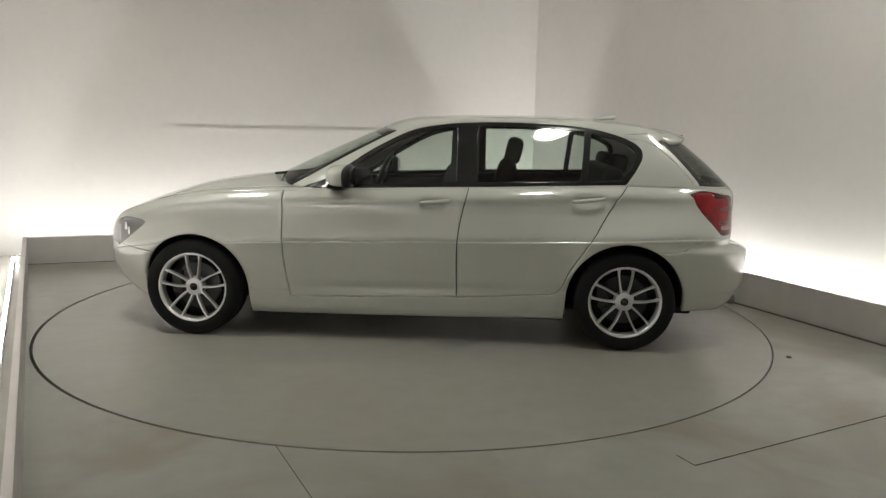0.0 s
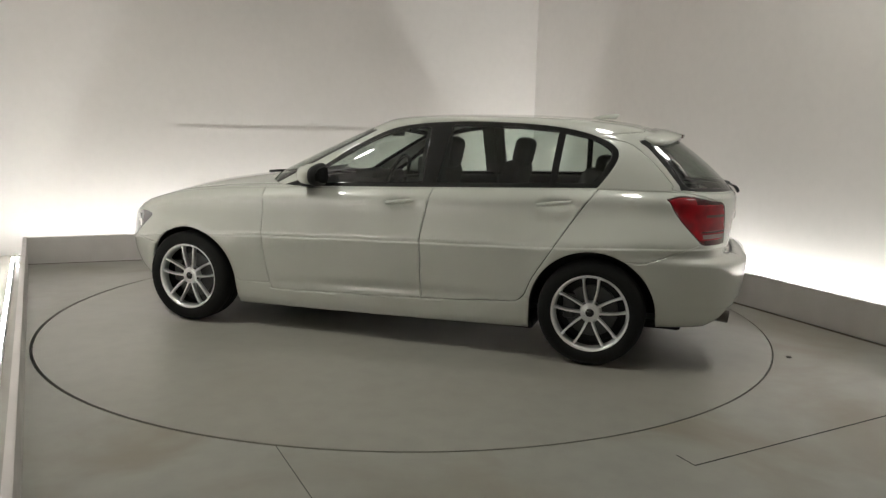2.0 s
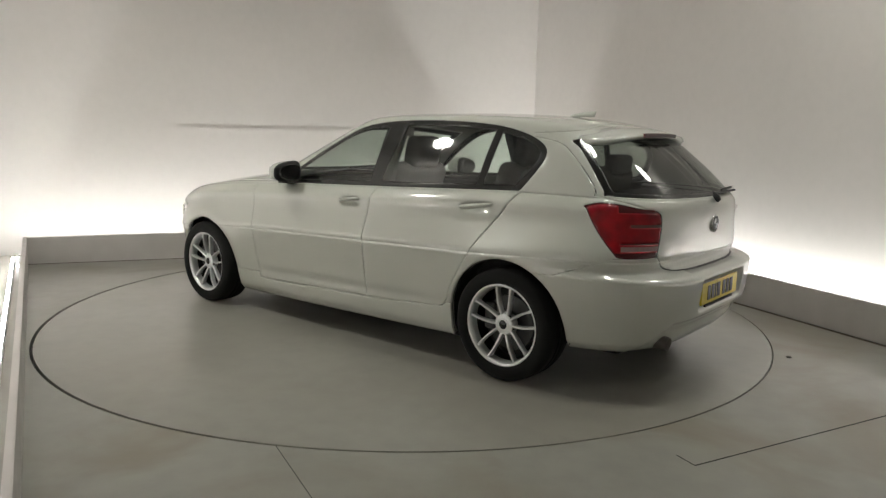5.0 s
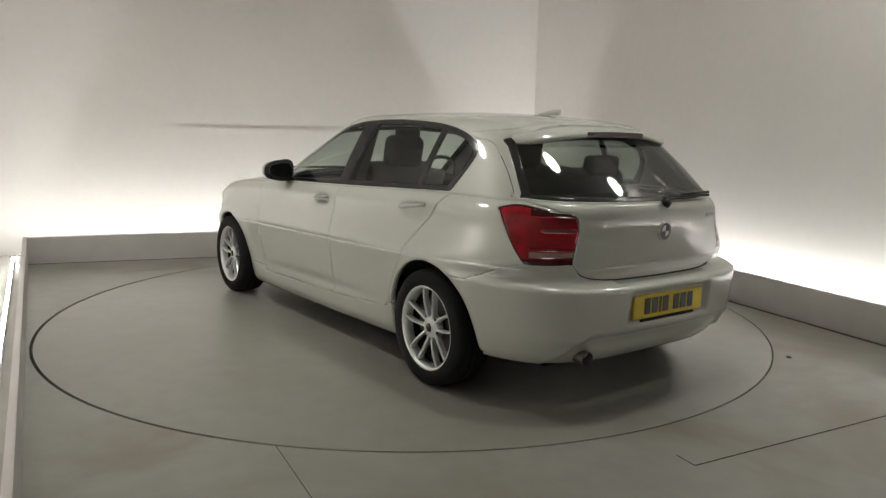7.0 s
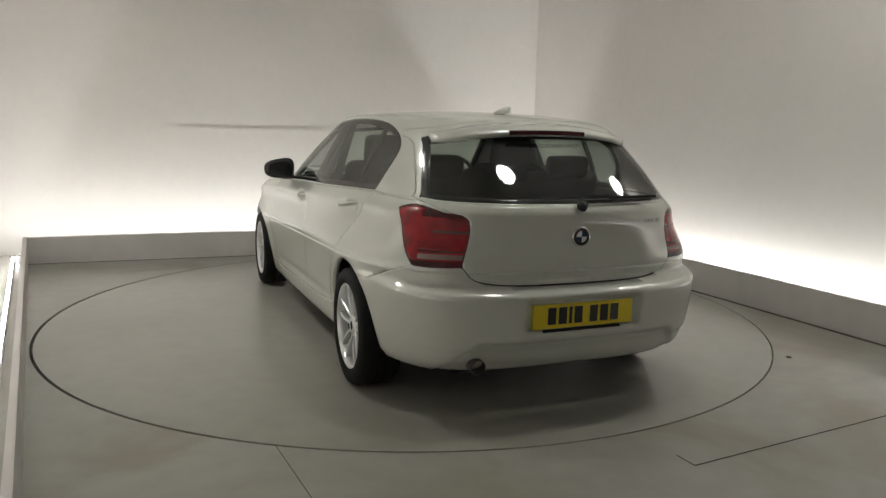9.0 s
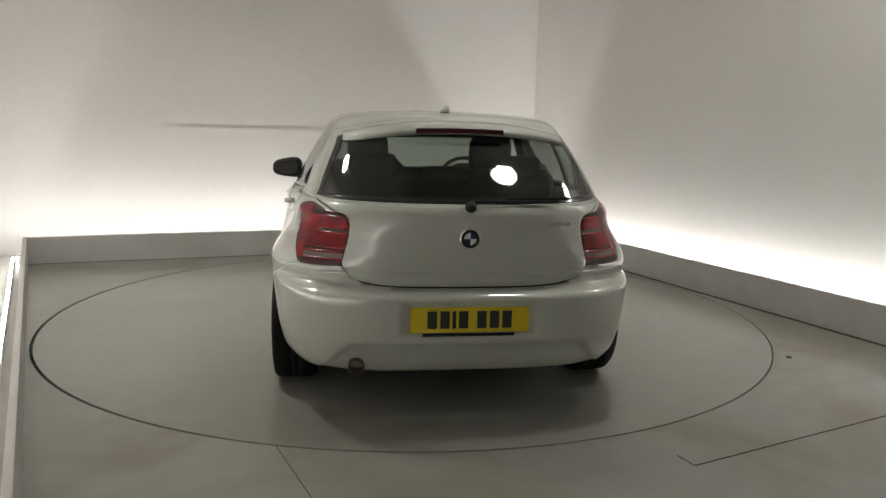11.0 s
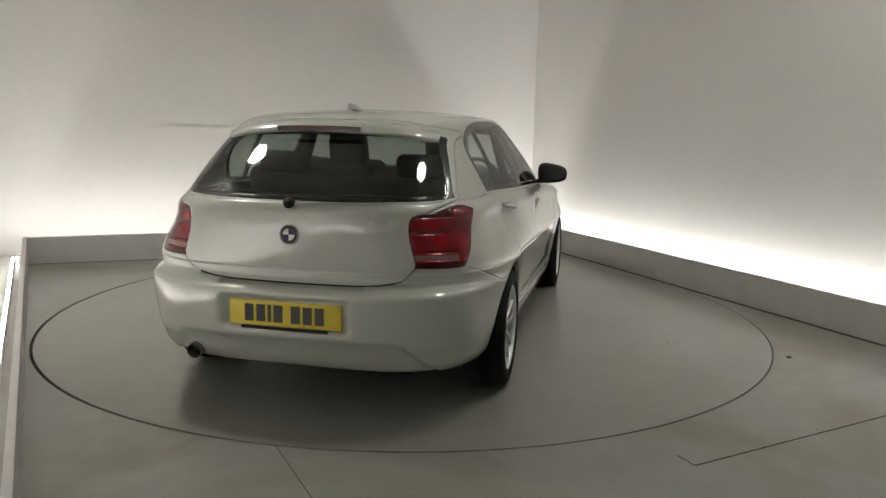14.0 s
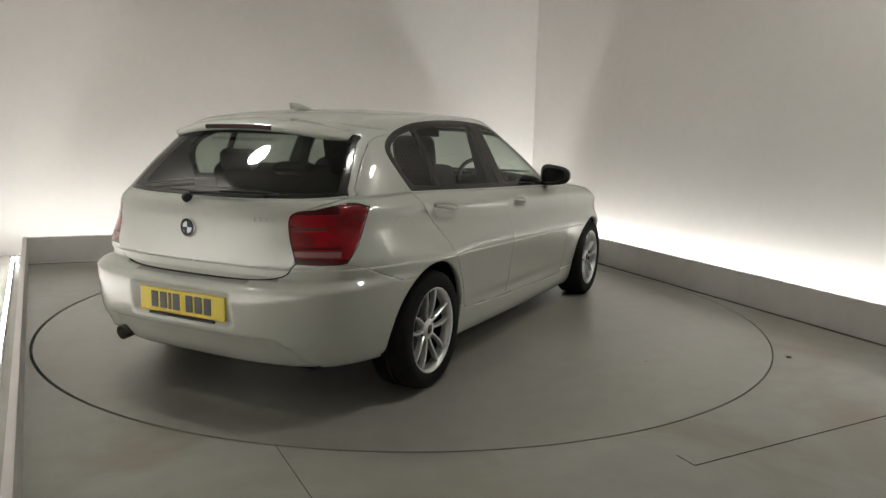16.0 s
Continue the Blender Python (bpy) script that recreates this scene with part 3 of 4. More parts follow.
# bonnet, cowl
edge = skirt(3)[-1]
front = edge[edge[:, 0] > 0.60]
hood = grid_mesh(inner_patch(front, curve([0.5, 1.0, 1.6, 2.0, 2.1], [0.075, 0.075, 0.062, 0.03, 0.012]), 22))
for s in (-GAPW, GAPW):
    cut(hood, lambda P, s=s: P[:, 0] - (0.895 - 0.35 * P[:, 1] ** 2) + s)
    cut(hood, lambda P, s=s: (P[:, 1] - 0.735 * np.clip((2.2 - P[:, 0]) / 0.75, 0.1, 1) ** 0.5) + s)
hood.faces.ensure_lookup_table()
hc = centres(hood)
he = hc[:, 0] - (0.895 - 0.35 * hc[:, 1] ** 2)
hs = hc[:, 1] - 0.735 * np.clip((2.2 - hc[:, 0]) / 0.75, 0.1, 1) ** 0.5
hood_tag = np.full(len(hc), "bonnet", dtype=object)
hood_tag[hs > GAPW] = "wing_top"
hood_tag[(he < -GAPW) & (hs < GAPW)] = "cowl"
hood_tag[(np.abs(he) <= GAPW) & (hs < 0)] = ""
hood_tag[(np.abs(hs) <= GAPW)] = ""
whole("bonnet", hood, split_out(hood, hood_tag, "bonnet"), PAINT)
paired("wing_top", hood, split_out(hood, hood_tag, "wing_top"), PAINT, depth=0.004)
whole("cowl", hood, split_out(hood, hood_tag, "cowl"), BLACK, "black plastic cowl below the windscreen", 0.004)

# cabin: sides, screens and roof in one surface, then cut apart
G = greenhouse()
roof_edge = G[-1]
roof_P = inner_patch(roof_edge, curve([-1.7, -1.5, -0.7, 0.0, 0.2], [0.012, 0.024, 0.030, 0.028, 0.018]), 22)
cab = bmesh.new()
rows_all = list(G) + list(roof_P[1:])
V = [[cab.verts.new(p) for p in row] for row in rows_all]
for a, b in zip(V, V[1:]):
    for k in range(len(a) - 1):
        try:
            cab.faces.new((a[k], a[k + 1], b[k + 1], b[k]))
        except ValueError:
            pass
rail = [v for row in V[len(G) - 6:len(G) + 5] for v in row[1:-1]]
for _ in range(14):
    bmesh.ops.smooth_vert(cab, verts=rail, factor=0.5, use_axis_x=True, use_axis_y=True, use_axis_z=True)
for v in (row[k] for row in V for k in (0, -1)):
    v.co.y = 0
bmesh.ops.remove_doubles(cab, verts=cab.verts, dist=1e-5)


def on_side(f):
    return lambda P: np.where(P[:, 1] > 0.42, f(P), 1.0)


def screen(P):
    """Negative on the windscreen."""
    top = 1.325 - 0.03 * (P[:, 1] / 0.5) ** 2
    pillar = np.interp(P[:, 2], [0.9, 1.0, 1.15, 1.34], [0.735, 0.70, 0.635, 0.545])
    return np.where(P[:, 0] > -0.2, np.maximum(P[:, 1] - pillar, P[:, 2] - top), 1.0)


for s in (-0.0011, 0.0011):
    cut(cab, lambda P, s=s: np.where(P[:, 0] < -1.3, yz(P, GATE), 1.0) + s)
cut(cab, on_side(lambda P: xz(P, WINDOW_OUT)))
for poly in (GLASS_F, GLASS_R, GLASS_Q):
    cut(cab, on_side(lambda P, poly=poly: xz(P, poly)))
cut(cab, lambda P: yz(P, BACK_WINDOW))
cut(cab, lambda P: yz(P, BACK_WINDOW) + 0.020)
cut(cab, screen)
cut(cab, lambda P: screen(P) + 0.03)
cab.faces.ensure_lookup_table()
cc = centres(cab)
sd = cc[:, 1] > 0.42
cab_tag = np.full(len(cc), "roof", dtype=object)
g = yz(cc, GATE)
cab_tag[g < 0] = "gate_top"
cab_tag[np.abs(g) < 0.0011] = ""
bw = yz(cc, BACK_WINDOW)
cab_tag[bw < 0] = "back_surround"
cab_tag[bw < -0.020] = "back_glass"
cab_tag[sd & (xz(cc, WINDOW_OUT) < 0)] = "window_surround"
cab_tag[sd & (xz(cc, GLASS_F) < 0)] = "front_glass"
cab_tag[sd & (xz(cc, GLASS_R) < 0)] = "rear_glass"
cab_tag[sd & (xz(cc, GLASS_Q) < 0)] = "quarter_glass"
scv = screen(cc)
cab_tag[scv < 0] = "screen_surround"
cab_tag[scv < -0.03] = "screen_glass"
whole("roof", cab, split_out(cab, cab_tag, "roof"), PAINT, depth=0.012)
part("gate_top", thicken(gathered(cab, split_out(cab, cab_tag, "gate_top"), both=True), 0.01), PAINT, gate, "", True)
back = part("rear_window", thicken(gathered(cab, split_out(cab, cab_tag, "back_surround"), both=True), 0.012), GLOSSBLACK, car, "dark rear window with a black border", True)
part("pane", gathered(cab, split_out(cab, cab_tag, "back_glass"), both=True), BACKGLASS, back, "tinted glass", True)
scr = part("windscreen", thicken(gathered(cab, split_out(cab, cab_tag, "screen_surround"), both=True), 0.006), GLOSSBLACK, car, "", True)
part("pane", gathered(cab, split_out(cab, cab_tag, "screen_glass"), both=True), GLASS, scr, "clear glass", True)
for mirror in (False, True):
    sur = part("window_frame", thicken(gathered(cab, split_out(cab, cab_tag, "window_surround"), mirror), 0.012), GLOSSBLACK, car, "gloss black side window frame", True)
    for n in ("front_glass", "rear_glass", "quarter_glass"):
        part("pane", gathered(cab, split_out(cab, cab_tag, n), mirror), GLASS, sur, "lightly tinted glass", True)
# headlining under the roof
lining = gathered(cab, [f for f, t, c in zip(cab.faces, cab_tag, cc) if t == "roof" and c[2] > 1.36 and -1.55 < c[0] < 0.1], both=True)
for v in lining.verts:
    v.co.z -= 0.03
part("headlining", lining, LINING, car, "pale cloth headlining", True)
cab.free()
low.free()
hood.free()

# spoiler over the rear window with a long red lamp
sp = bmesh.new()
secs = []
for k in range(41):
    y = -0.538 + 1.076 * k / 40
    e = abs(y) / 0.535
    x0, z0 = -1.56 + 0.03 * e ** 3, 1.336 - 0.060 * e ** 2.4
    x1, z1 = -1.730 + 0.075 * e ** 3 + 0.07 * e ** 12, 1.298 - 0.048 * e ** 2.2
    secs.append([sp.verts.new(p) for p in ((x0, y, z0), (x0 * 0.6 + x1 * 0.4, y, z0 * 0.6 + z1 * 0.4 + 0.006), (x1, y, z1), (x1 - 0.004, y, z1 - 0.012), (x1 + 0.012, y, z1 - 0.028), (x0, y, z0 - 0.045))])
for a, b in zip(secs, secs[1:]):
    for k in range(6):
        sp.faces.new((a[k], a[(k + 1) % 6], b[(k + 1) % 6], b[k]))
sp.faces.new(secs[0])
sp.faces.new(secs[-1])
spoiler = part("spoiler", sp, PAINT, gate, "white roof spoiler", True)
lampbm = bmesh.new()
secs = []
for k in range(17):
    y = -0.205 + 0.41 * k / 16
    e = abs(y) / 0.535
    x, z = -1.733 + 0.075 * e ** 3, 1.289 - 0.040 * e ** 2.4
    secs.append([lampbm.verts.new(p) for p in ((x, y, z + 0.010), (x - 0.006, y, z + 0.006), (x - 0.002, y, z - 0.012), (x + 0.02, y, z - 0.012), (x + 0.02, y, z + 0.010))])
for a, b in zip(secs, secs[1:]):
    for k in range(5):
        lampbm.faces.new((a[k], a[(k + 1) % 5], b[(k + 1) % 5], b[k]))
lampbm.faces.new(secs[0])
lampbm.faces.new(secs[-1])
part("brake_lamp", lampbm, DARKRED, spoiler, "long dark red high brake lamp")

# aerial fin
fin = bmesh.new()
secs = []
for k in range(9):
    u = k / 8
    h = 0.018 * math.sin(min(u * 1.25, 1) * math.pi / 2) ** 1.2
    x = -1.16 - 0.15 * u
    w = 0.028 * (1 - 0.5 * u)
    secs.append([fin.verts.new(p) for p in ((x, -w, 1.385), (x - 0.02, -w * 0.3, 1.40 + h), (x - 0.02, w * 0.3, 1.40 + h), (x, w, 1.385))])
for a, b in zip(secs, secs[1:]):
    for k in range(4):
        fin.faces.new((a[k], a[(k + 1) % 4], b[(k + 1) % 4], b[k]))
fin.faces.new(secs[0])
fin.faces.new(secs[-1])
part("aerial_fin", fin, PAINT, car, "small white aerial fin", True)


# wheels
def wheel(x, side, name):
    y = side * (0.826 if x > 0 else 0.776)
    w = new(name)
    w.parent = car
    w.location = (x, y, HUB_Z)
    w.rotation_euler = (0, 0, 0 if side > 0 else math.pi)
    t = [(0.212, -0.095), (0.222, -0.104), (0.25, -0.108), (0.281, -0.103), (0.294, -0.090), (0.2995, -0.06), (0.300, -0.02), (0.294, -0.018), (0.294, -0.012), (0.300, -0.010), (0.300, 0.010),
         (0.294, 0.012), (0.294, 0.018), (0.300, 0.02), (0.2995, 0.06), (0.294, 0.090), (0.281, 0.103), (0.25, 0.108), (0.222, 0.104), (0.212, 0.095)]
    part("tyre", lathe(t, 72, axis="y"), RUBBER, w, "black rubber tyre", True)
    rim = part("rim", lathe([(0.199, -0.09), (0.197, 0.070), (0.200, 0.084), (0.205, 0.094), (0.213, 0.101), (0.2215, 0.098), (0.223, 0.086)], 72, axis="y"), SILVER, w, "silver alloy rim", True)
    for k in range(5):
        for s in (-1, 1):
            a0 = 2 * math.pi * k / 5 + s * radians(20) + math.pi / 2
            a1 = 2 * math.pi * k / 5 + s * radians(12) + math.pi / 2
            b = bmesh.new()
            rows = []
            for j in range(6):
                u = j / 5
                r = 0.052 + (0.203 - 0.052) * u
                a = a0 + (a1 - a0) * u
                wid = 0.0078 - 0.0025 * u + 0.004 * max(0, u - 0.75) * 4
                d = Vector((math.cos(a), 0, math.sin(a)))
                n = Vector((-math.sin(a), 0, math.cos(a)))
                yy = 0.072 + 0.016 * math.sin(u * 1.9)
                rows.append([b.verts.new(d * r + n * q * wid + Vector((0, yy + dy, 0))) for q, dy in ((-1, -0.03), (-1, -0.006), (-0.6, 0), (0.6, 0), (1, -0.006), (1, -0.03))])
            for p, q in zip(rows, rows[1:]):
                for m in range(5):
                    b.faces.new((p[m], p[m + 1], q[m + 1], q[m]))
            part("spoke", b, SILVER, rim, "", False)
    part("hub", lathe([(0.062, 0.03), (0.060, 0.062), (0.05, 0.073), (0.034, 0.075)], 40, axis="y"), SILVER, rim, "", True)
    part("centre_cap", lathe([(0.001, 0.0805), (0.021, 0.080), (0.024, 0.077)], 32, axis="y"), GLOSSBLACK, rim, "small dark centre cap", True)
    part("cap_ring", lathe([(0.024, 0.078), (0.030, 0.081), (0.034, 0.074)], 32, axis="y"), SILVER, rim, "", True)
    for k in range(5):
        a = 2 * math.pi * k / 5 + math.pi / 2 + math.pi / 5
        part("wheel_bolt", lathe([(0.001, 0.068), (0.008, 0.068), (0.0095, 0.06)], 10, axis="y", centre=(0.053 * math.cos(a), 0, 0.053 * math.sin(a))), BLACK, rim)
    part("brake_disc", lathe([(0.05, 0.012), (0.145, 0.012), (0.147, 0.008), (0.147, -0.012), (0.05, -0.012)], 48, axis="y"), STEEL, w, "grey steel brake disc")
    part("brake_caliper", block((0.07, 0.06, 0.15), (0.125, 0.0, 0.02), 0.015), STEEL, w)
    # black liner added behind the spokes, standing for the shade in the wheel
    part("barrel_shade", lathe([(0.001, -0.03), (0.193, -0.03), (0.194, 0.045)], 40, axis="y"), BLACK, w, "black liner added as the shade inside the wheel")
    return w


for x in (AXLE + 0.012, -AXLE):
    for side in (1, -1):
        wheel(x, side, "wheel")
        # dark wheel house
        b = bmesh.new()
        rows = []
        for k in range(25):
            a = math.pi * (-0.04 + 1.08 * k / 24)
            r = 0.366 if x < 0 else 0.352
            p = Vector((x + r * math.cos(a), 0, HUB_Z + r * math.sin(a)))
            rows.append([b.verts.new((p.x, side * yy, p.z)) for yy in (0.52, 0.80)])
        for p, q in zip(rows, rows[1:]):
            b.faces.new((p[0], p[1], q[1], q[0]))
        b.faces.new([r[0] for r in rows])
        part("wheel_house", b, BLACK, car, "black wheel house liner", True)

# underbody
ub = bmesh.new()
block((3.6, 1.0, 0.05), (0.0, 0, 0.18), 0.02, bm=ub)
block((1.95, 1.52, 0.05), (0.0, 0, 0.168), 0.02, bm=ub)
block((0.26, 1.0, 0.06), (-1.80, 0, 0.30), 0.02, bm=ub)
block((0.26, 1.0, 0.06), (1.80, 0, 0.24), 0.02, bm=ub)
part("underbody", ub, BLACK, car, "black underbody")

# door handles with shallow cups
for sgn in (1, -1):
    for hx, hz, dr in ((-0.165, 0.868, doors_f), (-1.08, 0.898, doors_r)):
        b = bmesh.new()
        rows = []
        for k in range(13):
            u = k / 12 * 2 - 1
            x = hx + 0.098 * u
            out = (0.862 if hx > -0.5 else 0.815) + 0.030 * (1 - abs(u) ** 4) - 0.028 * u * (-1 if hx < -0.5 else 0) * 0.35
            h = 0.0135 * (1 - 0.35 * u * u)
            z = hz - 0.012 * u
            rows.append([b.verts.new((x, sgn * (out + dy), z + dz * h)) for dy, dz in ((-0.012, -1), (-0.002, -0.9), (0.004, -0.2), (0.003, 0.5), (-0.004, 1), (-0.014, 0.9))])
        for p, q in zip(rows, rows[1:]):
            for m in range(6):
                b.faces.new((p[m], p[(m + 1) % 6], q[(m + 1) % 6], q[m]))
        b.faces.new(rows[0])
        b.faces.new(rows[-1])
        part("handle", b, PAINT, dr[0 if sgn > 0 else 1], "white door handle", True)

# mirrors: white cap, black foot and glass
for sgn in (1, -1):
    b = bmesh.new()
    bmesh.ops.create_uvsphere(b, u_segments=28, v_segments=16, radius=1)
    for v in b.verts:
        x, y, z = v.co
        x = math.copysign(abs(x) ** 0.8, x)
        y = math.copysign(abs(y) ** 0.7, y)
        z = math.copysign(abs(z) ** 0.7, z)
        v.co = (0.40 + x * (0.085 if x > 0 else 0.06), sgn * (0.925 + y * 0.098 - 0.03 * max(x, 0)), 1.008 + z * 0.062 * (1 - 0.18 * y) - 0.004 * y)
    mir = part("door_mirror", b, PAINT, car, "white door mirror with a black foot", True)
    b = bmesh.new()
    bmesh.ops.create_uvsphere(b, u_segments=24, v_segments=12, radius=1)
    for v in b.verts:
        x, y, z = v.co
        y = math.copysign(abs(y) ** 0.65, y)
        z = math.copysign(abs(z) ** 0.65, z)
        v.co = (0.352 + x * 0.034, sgn * (0.925 + y * 0.104), 1.006 + z * 0.068 * (1 - 0.2 * y) - 0.004 * y)
    part("mirror_shell", b, BLACK, mir, "black mirror back", True)
    b = lathe([(0.001, 0.0), (0.9, 0.0), (1.0, -0.02)], 28)
    for v in b.verts:
        x, y, z = v.co
        y = math.copysign(abs(y) ** 0.7, y)
        x = math.copysign(abs(x) ** 0.7, x)
        v.co = (0.3165 - z * 0.3, sgn * (0.928 + x * 0.083), 1.006 + y * 0.050 * (1 - 0.2 * x))
    # the dark reflection is put into the colour of the glass
    part("mirror_glass", b, GLOSSBLACK, mir, "mirror glass painted gloss black for its dark reflection")
    part("foot", block((0.09, 0.13, 0.03), (0.44, sgn * 0.84, 0.945), 0.013, 3), BLACK, mir, "black mirror foot", True)

# windscreen wipers and the raised lip of the cowl
lip = bmesh.new()
rows = []
for k in range(33):
    y = -0.66 + 1.32 * k / 32
    x, z = 0.912 - 0.36 * y * y, 0.972 - 0.075 * y * y
    rows.append([lip.verts.new(p) for p in ((x + 0.05, y, z - 0.016), (x + 0.03, y, z + 0.012), (x - 0.05, y, z + 0.026), (x - 0.10, y, z + 0.01))])
for p, q in zip(rows, rows[1:]):
    for m in range(3):
        lip.faces.new((p[m], p[m + 1], q[m + 1], q[m]))
part("cowl_lip", lip, BLACK, car, "black plastic lip below the windscreen")
for y0, ln in ((0.30, 0.58), (-0.30, 0.52)):
    wp = part("front_wiper", block((0.014, ln, 0.016), (0.872 - 0.30 * y0 * y0, y0, 0.997), 0.004, turn=Matrix.Rotation(radians(-10 if y0 > 0 else 8), 4, "Z")), BLACK, car, "black windscreen wiper")

# number plate: plain bars stand for the characters
plate = part("number_plate", block((0.012, 0.52, 0.111), (-2.116, 0, 0.489), 0.004), YELLOW, car, "yellow number plate with dark bars")
for k, y in enumerate((0.165, 0.11, 0.07, 0.03, -0.05, -0.105, -0.16)):
    part("bar", block((0.003, 0.016 if k == 2 else 0.041, 0.076), (-2.1235, y, 0.491), 0.0008), INK, plate)
part("plate_slot", block((0.012, 0.40, 0.012), (-2.118, 0.005, 0.424), 0.002), BLACK, rear_bumper, "thin dark slot below the plate")

# round badge: plain quarters
badge = part("badge", lathe([(0.001, 2.070), (0.0455, 2.070), (0.0475, 2.065), (0.0475, 2.045)], 40, axis="y"), CHROME, gate, "round chrome badge", True)
for v in badge.data.vertices:
    x, y, z = v.co
    v.co = (-y, x, z + 0.832)
ring = lathe([(0.0275, 2.0715), (0.0400, 2.0715)], 40, axis="y")
for v in ring.verts:
    x, y, z = v.co
    v.co = (-y, x, z + 0.832)
part("ring", ring, GLOSSBLACK, badge, "black ring")
for k in range(4):
    b = bmesh.new()
    c0 = b.verts.new((-2.0717, 0, 0.832))
    arc = [b.verts.new((-2.0717, 0.0265 * math.cos(a), 0.832 + 0.0265 * math.sin(a))) for a in [math.pi / 2 * (k + j / 8) for j in range(9)]]
    for p, q in zip(arc, arc[1:]):
        b.faces.new((c0, p, q))
    part("quarter", b, BLUE if k % 2 else WHITE, badge, "blue enamel quarter" if k % 2 else "white enamel quarter")
for k in range(4):
    part("model_bar", block((0.004, 0.019, 0.018), (-2.047 + 0.0072 * k, -0.365 - 0.027 * k, 0.893), 0.001), BADGE, gate)

# exhaust, wiper, fuel flap, fog and reflector pieces
ex = bmesh.new()
lathe([(0.033, -0.10), (0.036, -0.10), (0.036, 0.10), (0.034, 0.102), (0.032, 0.10), (0.031, 0.0)], 28, bm=ex)
bmesh.ops.transform(ex, matrix=Matrix.Translation((-1.955, 0.483, 0.278)) @ Matrix.Rotation(radians(-97), 4, "Y"), verts=ex.verts)
pipe = part("exhaust_pipe", ex, BLACKSTEEL, car, "round steel exhaust pipe", True)
# disc painted near-black as the shade inside the pipe
ex = lathe([(0.001, 0.02), (0.0295, 0.02)], 28)
bmesh.ops.transform(ex, matrix=Matrix.Translation((-1.955, 0.483, 0.278)) @ Matrix.Rotation(radians(-97), 4, "Y"), verts=ex.verts)
part("exhaust_inside", ex, PIPE_SHADE, pipe)

wip = bmesh.new()
lathe([(0.001, 0.022), (0.022, 0.018), (0.026, 0.0)], 20, bm=wip)
bmesh.ops.transform(wip, matrix=Matrix.Translation((-2.060, 0.0, 0.966)) @ Matrix.Rotation(radians(-55), 4, "Y"), verts=wip.verts)
wiper = part("rear_wiper", wip, BLACK, car, "black rear window wiper", True)
part("wiper_arm", block((0.014, 0.40, 0.012), (-2.035, -0.20, 0.990), 0.003, turn=Matrix.Rotation(radians(4), 4, "Z")), BLACK, wiper)
part("wiper_blade", block((0.010, 0.30, 0.014), (-2.005, -0.31, 1.000), 0.003, turn=Matrix.Rotation(radians(9), 4, "Z")), BLACK, wiper)

flap = lathe([(0.0845, 0.0), (0.0860, 0.0)], 48, axis="y")
for v in flap.verts:
    v.co = (v.co.x - 1.50, -0.815 + 0.30 * v.co.z - 0.12 * v.co.x, v.co.z + 0.80)
FLAP = flap

# ---- cabin inside ----
def seat(x, y, wide, name, label):
    s = part(name, block((0.50, wide, 0.16), (x + 0.22, y, 0.50), 0.06, 4), CLOTH, car, label, True)
    lean = Matrix.Rotation(radians(-17), 4, "Y")
    part("backrest", block((0.14, wide * 0.96, 0.60), (x - 0.10, y, 0.80), 0.06, 4, turn=lean), CLOTH, s, "", True)
    return s


for y in (0.37, -0.37):
    sx = 0.23 if y > 0 else -0.09
    s = seat(-0.33 + sx, y, 0.50, "front_seat", "dark cloth front seat")
    part("headrest", block((0.12, 0.26, 0.20), (-0.545 + sx, y, 1.155), 0.048, 4, turn=Matrix.Rotation(radians(-12), 4, "Y")), CLOTH, s, "dark headrest", True)
    for d in (-0.06, 0.06):
        part("headrest_post", block((0.012, 0.012, 0.12), (-0.53 + sx, y + d, 1.06), 0.003), STEEL, s)
s = seat(-1.08, 0.0, 1.24, "rear_bench", "dark cloth rear bench")
for y in (0.38, -0.38, 0.0):
    part("headrest", block((0.09, 0.25, 0.12 if y else 0.07), (-1.30, y, 1.105 if y else 1.07), 0.035, 4, turn=Matrix.Rotation(radians(-10), 4, "Y")), CLOTH, s, "dark headrest", True)
part("dashboard", block((0.42, 1.36, 0.22), (0.68, 0, 0.83), 0.07, 4), CLOTH, car, "dark dashboard", True)
part("binnacle", block((0.16, 0.34, 0.07), (0.56, -0.37, 0.955), 0.03, 3), CLOTH, car, "", True)
st = bmesh.new()
bm_t = []
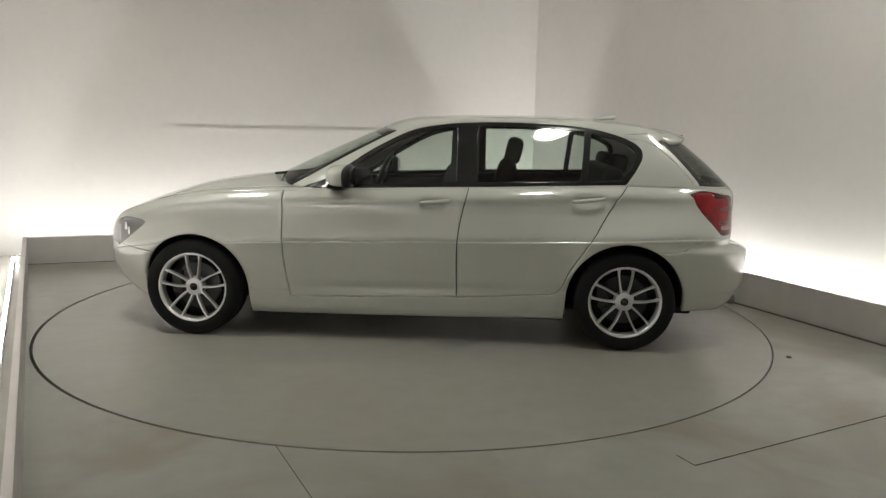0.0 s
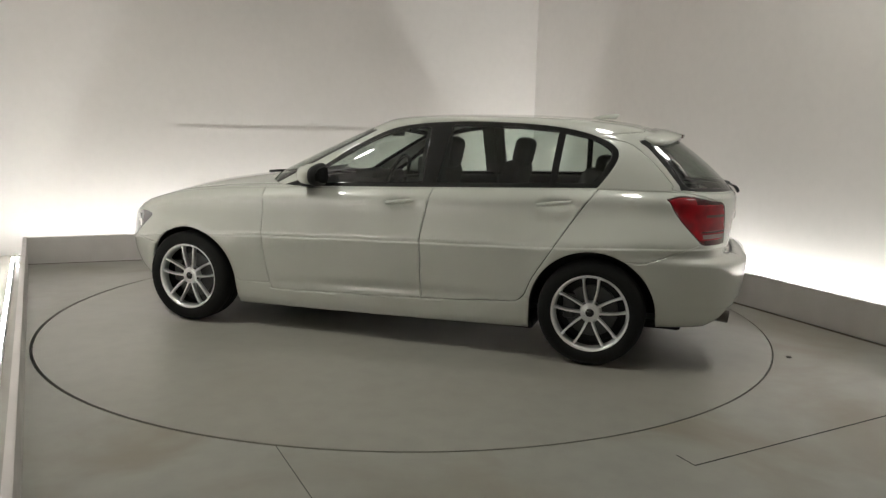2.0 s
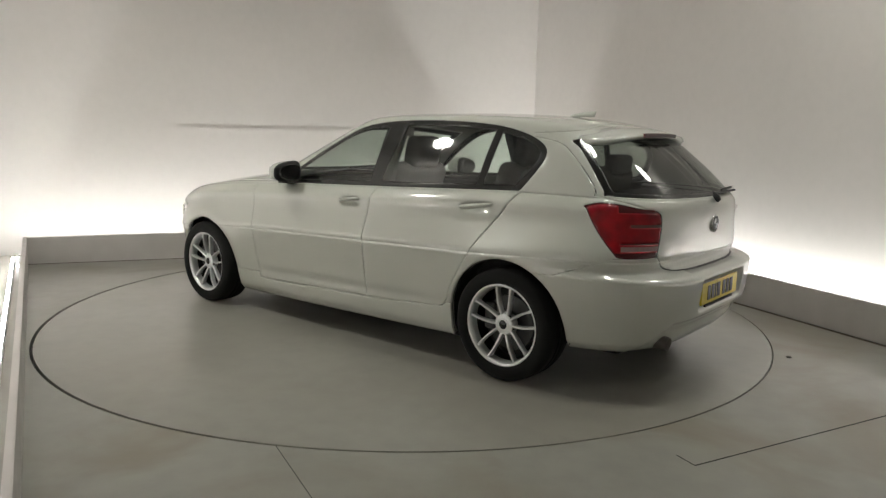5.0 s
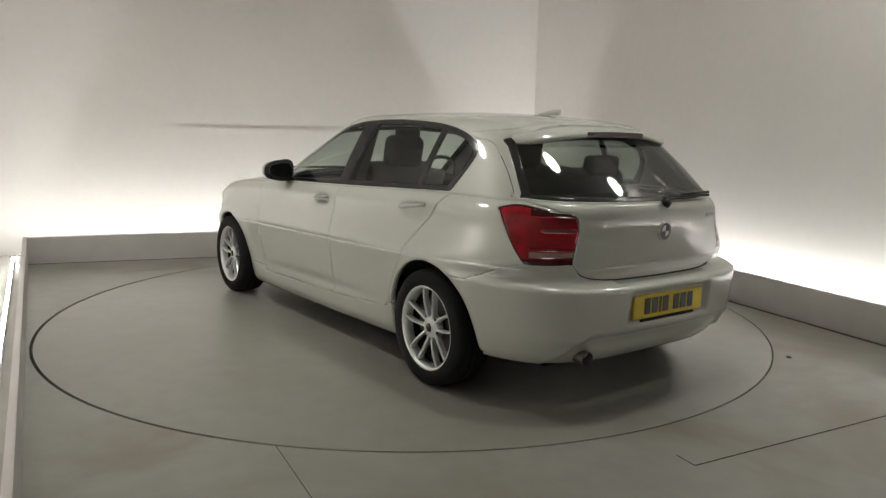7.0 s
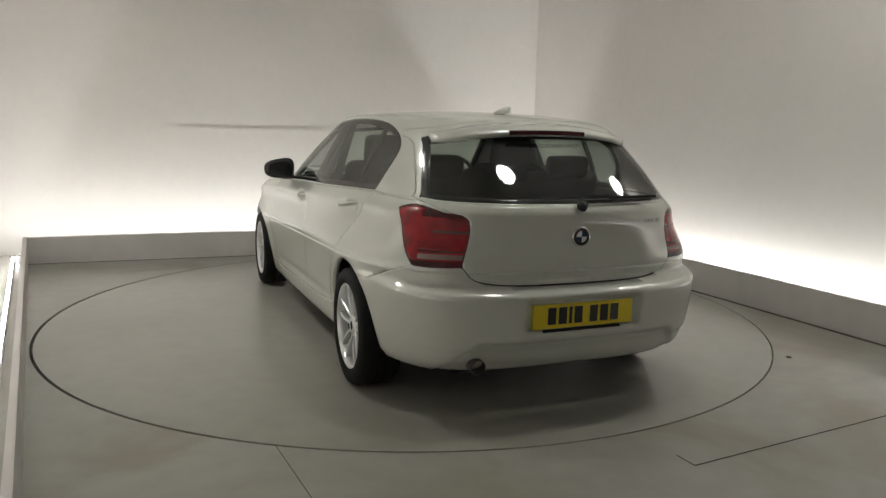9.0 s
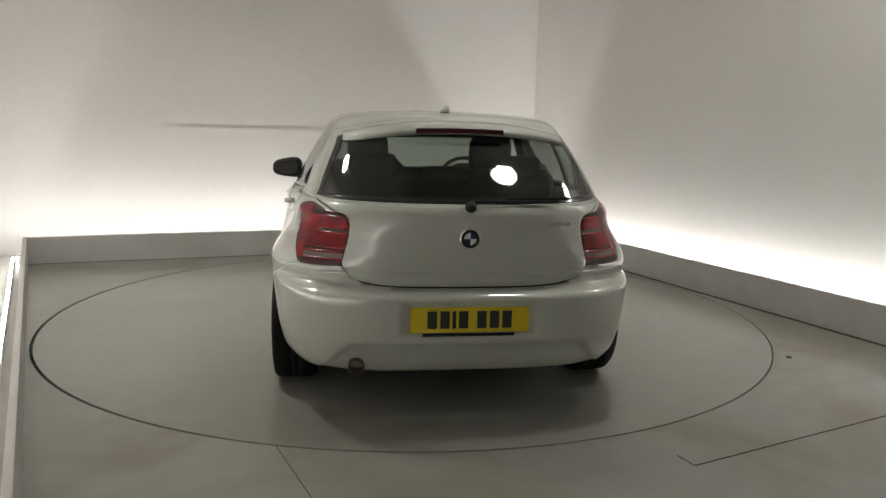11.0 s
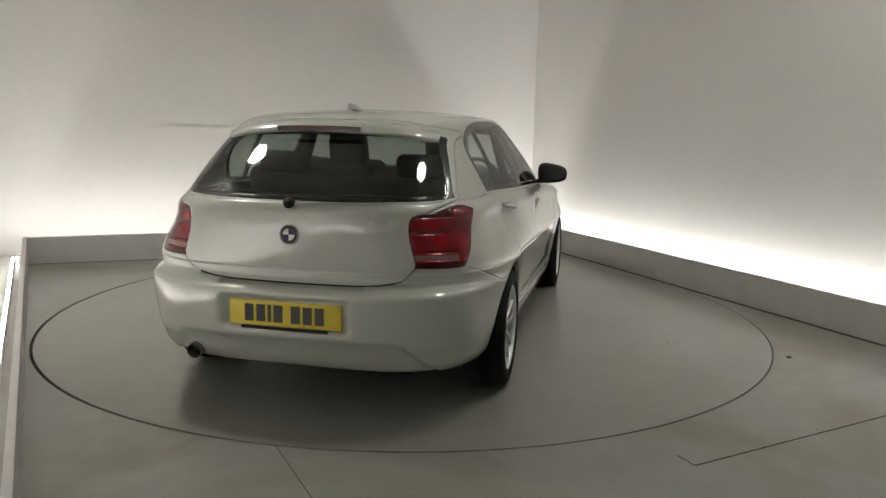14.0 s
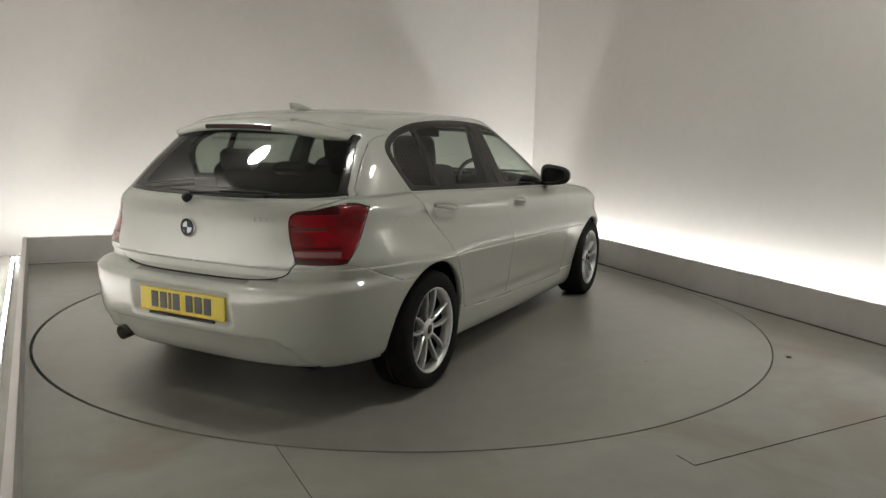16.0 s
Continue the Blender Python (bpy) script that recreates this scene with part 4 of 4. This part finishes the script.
for k in range(32):
    a = 2 * math.pi * k / 32
    ring_v = []
    for j in range(8):
        b_ = 2 * math.pi * j / 8
        r = 0.178 + 0.015 * math.cos(b_)
        ring_v.append(st.verts.new((0.015 * math.sin(b_), r * math.cos(a), r * math.sin(a))))
    bm_t.append(ring_v)
for k in range(32):
    p, q = bm_t[k], bm_t[(k + 1) % 32]
    for j in range(8):
        st.faces.new((p[j], p[(j + 1) % 8], q[(j + 1) % 8], q[j]))
block((0.04, 0.16, 0.12), (0.01, 0, 0), 0.02, bm=st)
block((0.02, 0.34, 0.03), (0.005, 0, 0.0), 0.006, bm=st)
bmesh.ops.transform(st, matrix=Matrix.Translation((0.36, -0.37, 0.93)) @ Matrix.Rotation(radians(-22), 4, "Y"), verts=st.verts)
part("steering_wheel", st, BLACK, car, "black steering wheel", True)
part("inside_mirror", block((0.02, 0.21, 0.06), (0.20, 0, 1.275), 0.012, 3), BLACK, car, "black inside mirror", True)
part("cabin_floor", block((2.2, 1.40, 0.03), (-0.25, 0, 0.30), 0.004), CLOTH, car)
part("parcel_shelf", block((0.42, 1.16, 0.025), (-1.64, 0, 0.945), 0.008), CLOTH, car, "dark parcel shelf")
for sgn in (1, -1):
    part("seat_belt", block((0.012, 0.05, 0.55), (-0.34, sgn * 0.665, 1.06), 0.002, turn=Matrix.Rotation(radians(sgn * 17), 4, "X")), CLOTH, car)
    part("pillar_trim", block((0.17, 0.02, 0.40), (-0.33, sgn * 0.680, 1.16), 0.006, turn=Matrix.Rotation(radians(sgn * 26), 4, "X")), CLOTH, car)
    part("door_card", block((2.0, 0.02, 0.40), (-0.35, sgn * 0.70, 0.71), 0.006), CLOTH, car)
part("fuel_flap_seam", FLAP, LINING, car, "thin round seam of the fuel flap")


def motions():
    rows_table, rows_car = [], []
    for t in range(0, 17):
        turn = pose(0, 0, 0, 0, 0, 175.194 - 6.9968 * t)
        rows_table.append((t, turn))
        rows_car.append((t, turn @ pose(-0.0757, -0.0345, 0.001)))
    walk(turntable, rows_table)
    walk(car, rows_car)


motions()
